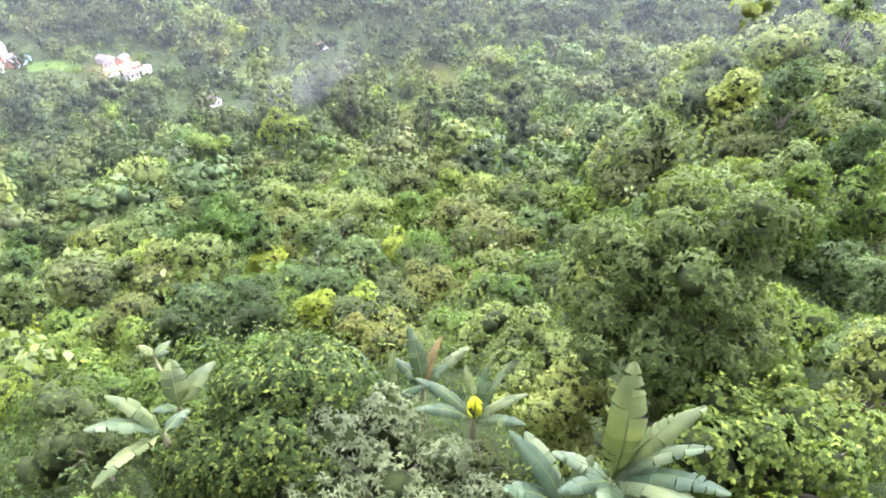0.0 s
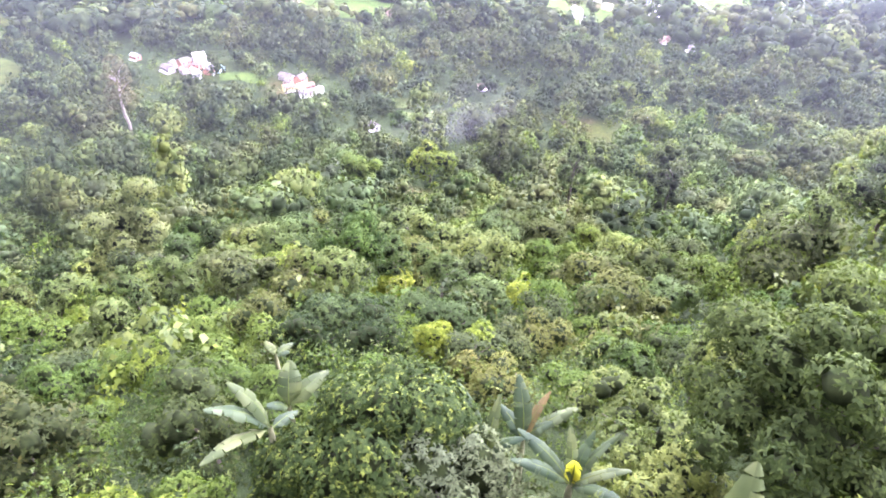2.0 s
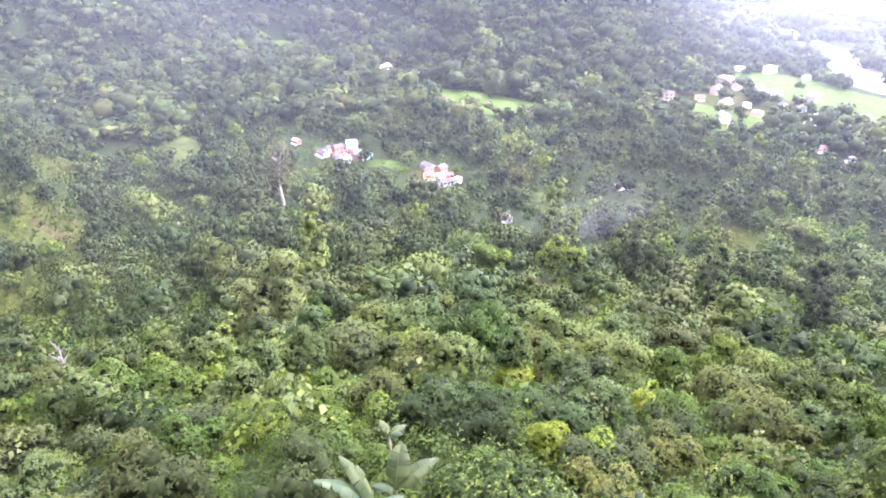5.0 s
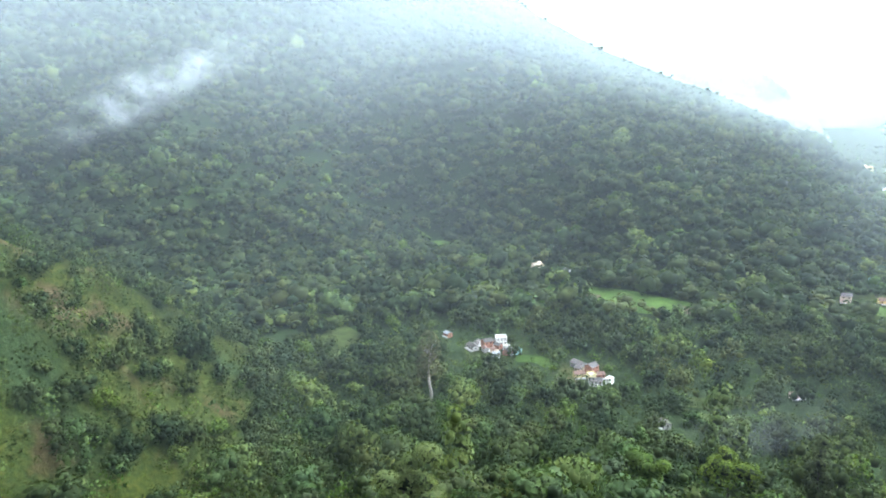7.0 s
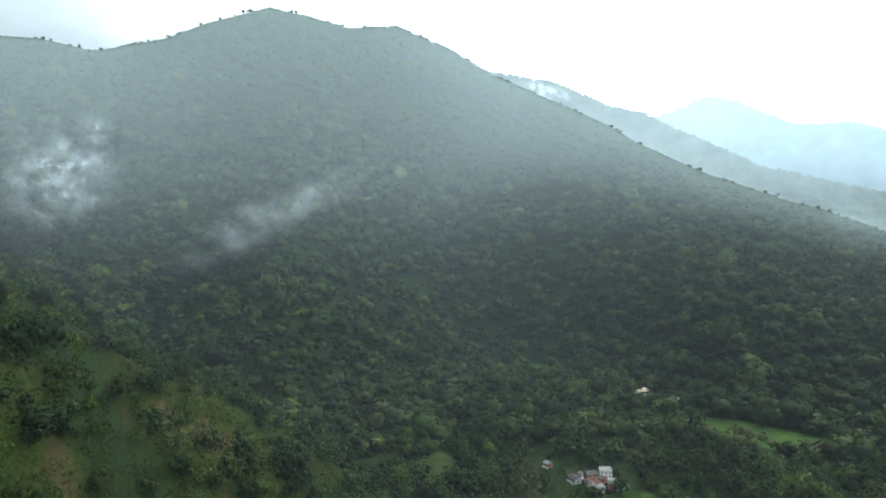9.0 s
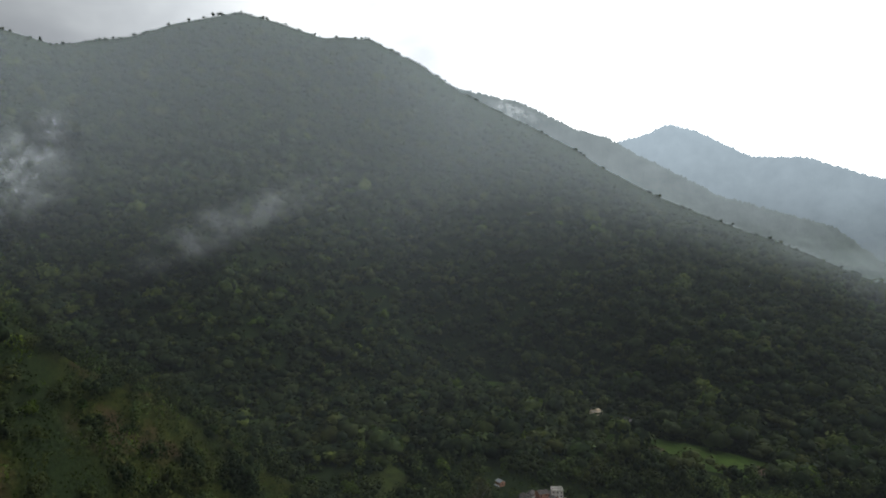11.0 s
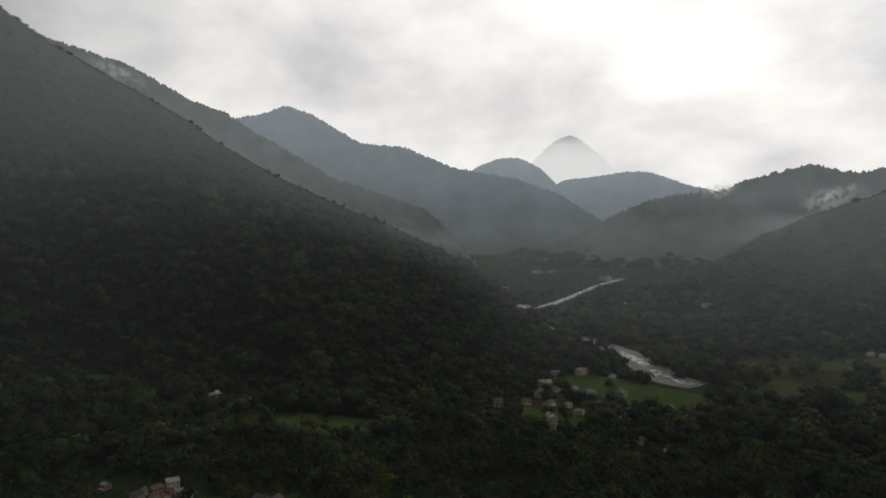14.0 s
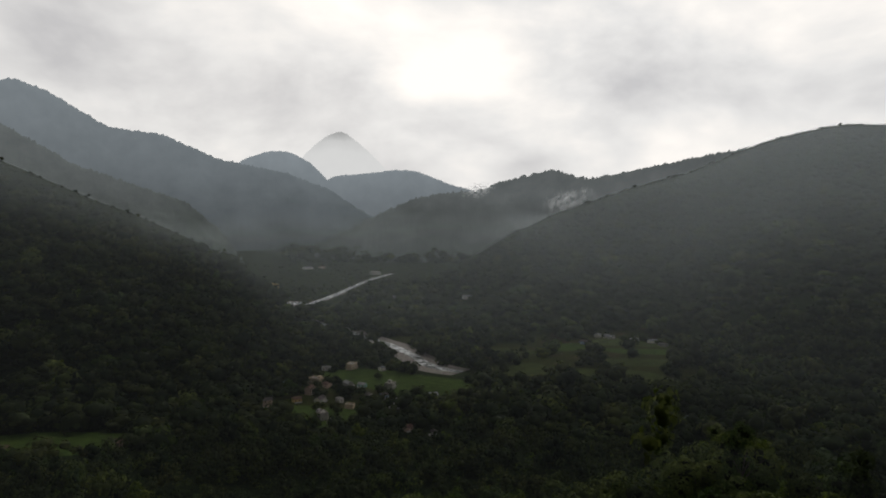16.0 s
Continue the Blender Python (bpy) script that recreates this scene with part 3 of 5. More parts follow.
def inside(x, y, poly):
    hit = np.zeros(np.shape(x), bool)
    for (x0, y0), (x1, y1) in zip(poly, poly[1:] + poly[:1]):
        cross = (y0 > y) != (y1 > y)
        hit ^= cross & (x < (x1 - x0) * (y - y0) / ((y1 - y0) or 1e-9) + x0)
    return hit


def make_field(name, label, mat, poly, lift):
    line = smooth_line(poly + [poly[0]], 5)[:-1]
    c = line.mean(0)
    rings = np.linspace(0.02, 1, 7)
    p = c + (line - c)[None] * rings[:, None, None]
    p = np.concatenate([p, p[:, :1]], 1)
    z = height(p[..., 0], p[..., 1]) + lift
    v = np.concatenate([p, z[..., None]], -1).reshape(-1, 3)
    tagged(new(name, mesh_np(name, v, grid_faces(*p.shape[:2]), [mat], smooth=True)), label, "field", kind="structure")


for i, (name, label, mat, poly) in enumerate(FIELDS):
    make_field(name, label, mat, poly, 0.25 if name != "bare_plot" else 0.45)


# ---------------------------------------------------------------- trees
def rotations(normal, rng, n):
    """Frames whose third axis is the normal, turned at random about it."""
    a = rng.normal(size=(n, 3))
    t = np.cross(normal, a)
    t /= np.linalg.norm(t, axis=1)[:, None] + 1e-9
    return t, np.cross(normal, t)


def blob(rng, level=2):
    bm = bmesh.new()
    bmesh.ops.create_icosphere(bm, subdivisions=level, radius=1)
    v = np.array([p.co for p in bm.verts])
    f = np.array([[p.index for p in q.verts] for q in bm.faces])
    bm.free()
    return v * (1 + 0.1 * rng.normal(size=(len(v), 1))), f


def crown_arrays(seed, tufts, per, radius, tall, clumps, leaf, aspect=0.42, spread=0.36, core=1, droop=0.35, base=0.0, shape="dome", stray=0.4, deep=0.55, lively=0.5, dome=0.4):
    """A crown of lumps set with tufts of leaves. Leaves are folded along the rib, two triangles each. Its foot is at z = base."""
    rng = np.random.default_rng(seed)
    d = rng.normal(size=(clumps, 3))
    d /= np.linalg.norm(d, axis=1)[:, None]
    if shape == "dome":
        d[:, 2] = np.abs(d[:, 2])
        c = d * rng.uniform(0.42, 0.92, (clumps, 1)) * (radius, radius, tall * 0.8)
        c[: clumps // 4] *= (0.5, 0.5, 0.8)
        c[:, :2] += c[:, 2:3] * rng.normal(0, 0.1, (1, 2))
    else:
        u = np.linspace(-0.5, 0.5, clumps) + rng.normal(0, 0.05, clumps)
        a = rng.uniform(0, 2 * np.pi, clumps)
        wide = radius * ((0.62 - 0.75 * np.abs(u + 0.12) ** 1.6) if shape == "column" else (0.52 - 0.8 * u) * (1 - 2.2 * np.maximum(-u - 0.3, 0))) * rng.uniform(0.15, 1.0, clumps) ** 0.5
        c = np.stack([np.cos(a) * wide, np.sin(a) * wide, u * tall * 0.9], 1)
    rc = radius * spread * rng.uniform(0.55, 1.3, clumps)
    many = tufts * 3
    which = rng.choice(clumps, many, p=rc**2 / (rc**2).sum())
    nrm = rng.normal(size=(many, 3))
    nrm[:, 2] += 0.35
    nrm /= np.linalg.norm(nrm, axis=1)[:, None]
    pos = c[which] + nrm * (rc[which] * rng.uniform(0.82, 1.06, many))[:, None] * (1, 1, 0.88)
    apart = np.linalg.norm((pos[:, None] - c[None]) / (1, 1, 0.88), axis=2) / rc[None]
    apart[np.arange(many), which] = 9
    keep = np.argsort(-np.minimum(apart.min(1), 0.9) - rng.uniform(0, 0.02, many))[:tufts]
    pos, nrm = np.repeat(pos[keep], per, 0), np.repeat(nrm[keep], per, 0)
    n = len(pos)
    up = nrm + rng.normal(size=(n, 3)) * stray * 0.6 + (0, 0, 0.3)
    up /= np.linalg.norm(up, axis=1)[:, None]
    t, _ = rotations(up, rng, n)
    along = t * 0.9 + up * (0.4 if per > 1 else 0.0) + rng.normal(size=(n, 3)) * stray * 0.4 + (0, 0, -droop * 0.6)
    along /= np.linalg.norm(along, axis=1)[:, None]
    face = up - along * (up * along).sum(1)[:, None]
    face /= np.linalg.norm(face, axis=1)[:, None] + 1e-9
    across = np.cross(along, face)
    ln = leaf * rng.uniform(0.65, 1.3, (n, 1))
    w = ln * aspect
    foot = pos if per > 1 else pos - along * ln * 0.5
    mid = foot + along * ln * 0.5
    tip = foot + along * ln - face * ln * 0.12
    l_, r_ = mid + across * w * 0.5 + face * w * 0.16, mid - across * w * 0.5 + face * w * 0.16
    v = np.stack([foot, l_, tip, r_], 1).reshape(-1, 3)
    # leaves catch the light as the crown's rounded lumps do
    mid_crown = c.mean(0) - (0, 0, 0.25 * tall)
    out = pos - mid_crown
    out /= np.linalg.norm(out, axis=1)[:, None] + 1e-9
    vn = np.repeat(face * lively + nrm * (1 - dome) + out * dome, 4, 0)
    i = np.arange(n) * 4
    f = np.concatenate([np.stack([i, i + 1, i + 2], 1), np.stack([i, i + 2, i + 3], 1)])
    leaf_faces = len(f)
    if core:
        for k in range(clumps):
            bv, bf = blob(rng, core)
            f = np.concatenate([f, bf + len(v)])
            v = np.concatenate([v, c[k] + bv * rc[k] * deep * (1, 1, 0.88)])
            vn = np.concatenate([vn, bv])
    v = v - (0, 0, v[:, 2].min()) + (0, 0, base)
    return v, f, leaf_faces, vn / (np.linalg.norm(vn, axis=1)[:, None] + 1e-9)


def tube(line, radii, sides=7):
    line = np.array(line, float)
    d = np.gradient(line, axis=0)
    d /= np.linalg.norm(d, axis=1)[:, None] + 1e-9
    a = np.cross(d, (0.3, 1, 0.1))
    a /= np.linalg.norm(a, axis=1)[:, None] + 1e-9
    b = np.cross(d, a)
    t = np.linspace(0, 2 * np.pi, sides + 1)
    v = line[:, None] + (a[:, None] * np.cos(t)[:, None] + b[:, None] * np.sin(t)[:, None]) * np.array(radii)[:, None, None]
    return v.reshape(-1, 3), grid_faces(len(line), sides + 1)


def trunk_arrays(seed, tall, radius, limbs, reach, rise):
    """A tapered trunk with limbs that fork into the crown."""
    rng = np.random.default_rng(seed)
    z = np.linspace(-0.6, tall, 7)
    line = np.stack([np.cumsum(rng.normal(0, 0.012 * tall, 7)), np.cumsum(rng.normal(0, 0.012 * tall, 7)), z], 1)
    line[:, :2] -= line[1, :2]
    vs, fs = tube(line, radius * np.linspace(1.25, 0.55, 7))
    for k in range(limbs):
        a = 2 * np.pi * k / limbs + rng.uniform(-0.4, 0.4)
        s = line[-1] * (1, 1, rng.uniform(0.7, 1.0))
        e = s + np.array([np.cos(a) * reach, np.sin(a) * reach, rise * rng.uniform(0.7, 1.2)])
        m = (s + e) / 2 + (0, 0, rise * 0.15)
        v, f = tube([s, (s + m) / 2, m, (m + e) / 2, e], radius * np.array([0.5, 0.42, 0.34, 0.25, 0.1]), 5)
        fs = np.concatenate([fs, f + len(vs)])
        vs = np.concatenate([vs, v])
    return vs, fs


def tree_kind(name, label, leaf_mat, seed, crown, trunk, category="tree", bark=BARK, group="", **more):
    """A tree out of its trunk and crown, at the origin."""
    root = tagged(new(name), label, category, group)
    tall, radius, limbs, reach, rise = trunk
    v, f = trunk_arrays(seed + 7, tall, radius, limbs, reach, rise)
    part("trunk", mesh_np("trunk", v, f, [bark], smooth=True), root)
    v, f, n, vn = crown_arrays(seed, **crown, **more)
    # core faces take the dark colour that imitates shade inside the crown
    part("crown", mesh_np("crown", v, f, [LEAF[leaf_mat], CORE_SHADE], np.arange(len(f)) >= n, True, normals=vn), root)
    return root


def spot(az, r, lift=0.0):
    x, y = -math.sin(radians(az)) * r, math.cos(radians(az)) * r
    return x, y, height1(x, y) + lift


def stand(ob, az, r, scale=1.0, turn=0.0, lift=0.0):
    x, y, z = spot(az, r, lift)
    ob.matrix_basis = Matrix.LocRotScale((x, y, z), Euler((0, 0, radians(turn))), (scale,) * 3)
    return ob


# ---------------------------------------------------------------- places kept clear of trees
# x, y, turn, width, depth, storeys, wall colour, roof colour, roof shape
HOUSES = [
    (-27, 383, 8, 12, 9, 2, "white", "terrace", "flat"),
    (-45, 404, -20, 9, 7, 1, "white", "slate", "gable"),
    (-54, 381, 30, 8, 6, 1, "buff", "terrace", "flat"),
    (-34, 427, 12, 11, 8, 2, "grey", "terrace", "flat"),
    (-36, 405, 5, 7, 6, 1, "blue", "slate", "gable"),
    (-6, 406, -10, 9, 7, 1, "teal", "tin", "gable"),
    (-53, 432, 25, 8, 6, 1, "teal", "tin", "gable"),
    (-63, 436, -5, 9, 7, 1, "grey", "tin", "gable"),
    (-68, 488, 5, 13, 8, 2, "buff", "terrace", "flat"),
    (-86, 484, 0, 10, 5, 1, "white", "tin", "flat"),
    (-45, 484, 12, 7, 5, 1, "white", "tin", "gable"),
    (-85, 440, 24, 13, 9, 2, "buff", "terrace", "flat"),
    (-76, 432, -12, 9, 7, 1, "pink", "tile", "gable"),
    (-74, 395, 14, 12, 7, 1, "white", "slate", "gable"),
    (-88, 394, 10, 8, 6, 1, "ochre", "tile", "gable"),
    (-84, 414, 40, 9, 7, 2, "pink", "tile", "gable"),
    (-62, 394, 0, 6, 5, 1, "white", "tin", "flat"),
    (-66, 358, -18, 10, 7, 2, "grey", "terrace", "flat"),
    (-60, 350, 20, 5, 5, 1, "white", "tin", "flat"),
    (-103, 384, 0, 8, 7, 2, "pink", "slate", "gable"),
    (-18, 339, 15, 8, 5, 1, "pink", "tile", "gable"),
    (-4, 331, -25, 6, 4, 1, "grey", "slate", "gable"),
    (-98, 476, 8, 9, 7, 1, "pink", "tile", "gable"),
    (-104, 440, 0, 8, 6, 1, "teal", "tin", "gable"),
    # farmhouses at the foot of the hillside
    (-197, 217, 30, 9, 8, 2, "white", "terrace", "flat"),
    (-199, 206, 36, 8, 7, 2, "brick", "slate", "gable"),
    (-204, 198, 34, 11, 6, 1, "grey", "slate", "gable"),
    (-189, 202, 20, 6, 5, 1, "buff", "tile", "gable"),
    (-182, 207, 42, 9, 6, 1, "brick", "slate", "gable"),
    (-184, 198, 38, 6, 5, 1, "grey", "tin", "gable"),
    (-201, 212, 24, 7, 5, 1, "brick", "slate", "gable"),
    (-193, 210, 50, 6, 5, 1, "brick", "slate", "gable"),
    (-195, 200, 15, 6, 4, 1, "grey", "tile", "gable"),
    (-207, 205, 45, 6, 5, 1, "grey", "slate", "gable"),
    (-187, 211, 10, 5, 4, 1, "white", "tin", "flat"),
    (-178, 211, 30, 6, 4, 1, "teal", "tin", "flat"),
    (-222, 205, 40, 7, 5, 1, "brick", "tin", "gable"),
    (-156, 217, 30, 11, 7, 1, "grey", "slate", "gable"),
    (-145, 214, 26, 8, 7, 2, "brick", "slate", "gable"),
    (-147, 205, 30, 8, 6, 1, "yellow", "tile", "gable"),
    (-138, 212, 20, 6, 5, 1, "brick", "tile", "gable"),
    (-151, 211, 40, 6, 5, 1, "buff", "slate", "gable"),
    (-141, 208, 12, 6, 5, 1, "yellow", "terrace", "flat"),
    (-130, 209, 34, 6, 4, 1, "white", "tin", "flat"),
    (-135, 203, 25, 9, 6, 1, "grey", "slate", "gable"),
    (-275, 338, 30, 11, 8, 2, "buff", "terrace", "flat"),
    (-281, 344, 10, 6, 5, 1, "pink", "tile", "gable"),
    (-255, 344, 30, 8, 5, 1, "grey", "slate", "gable"),
    (-352, 346, 40, 9, 6, 1, "white", "tin", "gable"),
    (-338, 352, 20, 8, 6, 1, "pink", "slate", "gable"),
    (-78, 243, 10, 8, 5, 1, "pink", "tile", "gable"),
    (-99, 187, 20, 7, 5, 1, "grey", "slate", "gable"),
    # across the valley
    (162, 634, -10, 16, 8, 1, "white", "tin", "gable"),
    (152, 640, -14, 9, 7, 1, "white", "tin", "gable"),
    (182, 620, -16, 12, 7, 1, "white", "tin", "flat"),
    (197, 610, -18, 16, 7, 1, "white", "tin", "gable"),
    (200, 592, -12, 13, 7, 1, "grey", "slate", "flat"),
    (132, 602, -12, 14, 9, 1, "blue", "slate", "gable"),
    (138, 360, -20, 10, 8, 1, "blue", "slate", "gable"),
    # upstream
    (-278, 1056, 20, 26, 12, 2, "ochre", "tile", "flat"),
    (-288, 1395, 10, 22, 10, 1, "white", "tin", "gable"),
    (-262, 1420, -8, 18, 9, 1, "pink", "tile", "gable"),
    (-395, 1760, 10, 26, 10, 1, "white", "tin", "gable"),
    (-372, 1745, -6, 22, 12, 2, "white", "tin", "flat"),
    (-358, 1690, 4, 26, 11, 1, "ochre", "tin", "gable"),
    (-300, 1790, 0, 24, 10, 1, "white", "tin", "gable"),
    (-133, 1290, 10, 20, 12, 2, "white", "tin", "flat"),
    (-118, 840, 14, 10, 7, 1, "white", "tin", "gable"),
    (-72, 935, 0, 13, 8, 1, "grey", "tin", "gable"),
    (32, 868, -8, 12, 8, 1, "white", "tin", "gable"),
]
for cx, cy, near_to in ((-193, 207, 24), (-146, 210, 24)):
    HOUSES = [(cx + (h[0] - cx) * 0.72, cy + (h[1] - cy) * 0.72, *h[2:]) if math.hypot(h[0] - cx, h[1] - cy) < near_to else h for h in HOUSES]
HOUSE_XY = np.array([h[:2] for h in HOUSES], float)


def clear_of_things(x, y, pad=1.0):
    """True where a tree may stand: off the fields, the river, the houses and the ground just in front of them."""
    ok = np.ones(x.shape, bool)
    for name, _, _, poly in FIELDS:
        if name != "bare_plot":
            ok &= ~inside(x, y, [tuple(p) for p in poly])
    r = np.hypot(x, y)
    for hx, hy in HOUSE_XY:
        d = math.hypot(hx, hy)
        ahead = (d - (x * hx + y * hy) / d)
        off = np.abs(x * hy - y * hx) / d
        ok &= ~((off < 4.5 * pad) & (ahead > -6) & (ahead < (6 if d < 700 else 120)))
    for k in range(0, len(RIVER), 2):
        px, py = RIVER[k]
        d = math.hypot(px, py)
        ahead = (d - (x * px + y * py) / d)
        off = np.abs(x * py - y * px) / d
        ok &= ~((off < 11) & (ahead > -9) & (ahead < (0.09 * d if d > 700 else 0.06 * d)))
    return ok


def scatter(rng, spacing, az0, az1, r0, r1):
    """Uneven spots, about one to each square of the spacing."""
    g = np.arange(-r1, r1, spacing)
    x, y = np.meshgrid(g, g)
    x, y = x.ravel() + rng.uniform(-0.62, 0.62, x.size) * spacing, y.ravel() + rng.uniform(-0.62, 0.62, x.size) * spacing
    az, r = np.degrees(np.arctan2(-x, y)), np.hypot(x, y)
    k = (az > az0) & (az < az1) & (r >= r0) & (r < r1)
    x, y = x[k], y[k]
    k = clear_of_things(x, y)
    return x[k], y[k]


# ---------------------------------------------------------------- trees that stand alone
KINDS = {
    # leaf, label, crown, trunk
    "mango": ("mango", "broad dark green mango tree with a dense dome", dict(radius=3.7, tall=4.2, clumps=16, leaf=0.27, base=1.2), (2.6, 0.22, 5, 1.6, 1.8)),
    "grey": ("grey", "grey-green leafy tree with a rounded crown", dict(radius=3.3, tall=4.4, clumps=16, leaf=0.26, base=1.2), (2.6, 0.18, 5, 1.5, 1.8)),
    "pale": ("pale", "pale green spreading tree with loose leaves", dict(radius=3.5, tall=4.2, clumps=18, leaf=0.32, spread=0.32, base=1.5, droop=0.6), (3.0, 0.16, 6, 1.8, 1.8)),
    "fresh": ("fresh", "bright green young tree with soft foliage", dict(radius=2.8, tall=3.6, clumps=14, leaf=0.27, base=0.8), (2.0, 0.12, 5, 1.2, 1.5)),
    "lime": ("lime", "yellow-green bushy tree on the hillside", dict(radius=2.3, tall=2.8, clumps=12, leaf=0.27, base=0.8), (1.8, 0.11, 5, 1.1, 1.2)),
    "tall": ("pale", "tall slender tree with an uneven leafy crown", dict(radius=2.7, tall=8.5, clumps=20, leaf=0.29, spread=0.36, base=1.6, shape="column"), (6.0, 0.2, 6, 1.2, 2.5)),
    "wild": ("forest", "dark green wild tree with an uneven crown", dict(radius=3.4, tall=5.4, clumps=18, leaf=0.29, spread=0.33, base=1.4), (3.4, 0.2, 6, 1.6, 2.2)),
}
NAMES = {"mango": "mango_tree", "tall": "slender_tree", "lime": "bushy_tree"}


def near_trees():
    rng = np.random.default_rng(11)
    made = {}
    for kind, (leaf, label, crown, trunk) in KINDS.items():
        for lod, tufts, per, grow in (("near", 900, 6, 0.74), ("far", 850, 4, 1.05)):
            for variant in range(2 if lod == "near" else 3):
                c = dict(crown, tufts=tufts, per=per, core=1, deep=0.55, aspect=0.5, lively=0.42, dome=0.55)
                c["leaf"] *= grow
                made[kind, lod, variant] = (leaf, label, c, trunk)
    first = {}
    order = ["mango", "grey", "pale", "fresh", "lime", "tall", "wild"]
    x1, y1 = scatter(rng, 5.3, -44, 88, 20, 52)
    x2, y2 = scatter(rng, 7.4, -44, 88, 52, 104)
    for x, y in zip(np.r_[x1, x2], np.r_[y1, y2]):
        az, r = math.degrees(math.atan2(-x, y)), math.hypot(x, y)
        if any(math.hypot(x - hx, y - hy) < hr for hx, hy, hr in HERO_SPOTS) or rng.random() < 0.9 * float(opening_share(np.array([x]), np.array([y]))[0]):
            continue
        if az < -8:
            p = [0.05, 0.12, 0.25, 0.18, 0.05, 0.27, 0.08]
        elif r < 60:
            p = [0.10, 0.16, 0.32, 0.30, 0.08, 0.02, 0.02]
        else:
            p = [0.12, 0.15, 0.28, 0.28, 0.09, 0.04, 0.04]
        kind = order[rng.choice(7, p=p)]
        lod = "near" if r < 46 else "far"
        key = (kind, lod, int(rng.integers(2 if lod == "near" else 3)))
        scale = rng.uniform(0.75, 1.1) * (0.72 if kind == "tall" and r > 40 else 1.0) * (0.85 if r < 34 else 1.0 if r < 52 else 1.4)
        m = Matrix.LocRotScale((x, y, height1(x, y) - 0.15), Euler((0, 0, rng.uniform(0, 6.28))), None)
        if key in first:
            ob = copy_thing(first[key], m)
        else:
            leaf, label, c, trunk = made[key]
            ob = tree_kind(NAMES.get(kind, "leafy_tree"), label, leaf, 100 + len(first), c, trunk, group="trees on the near hillside")
            ob.matrix_basis = m
            first[key] = ob
        ob.scale = (scale, scale, scale * rng.uniform(0.85, 1.2))


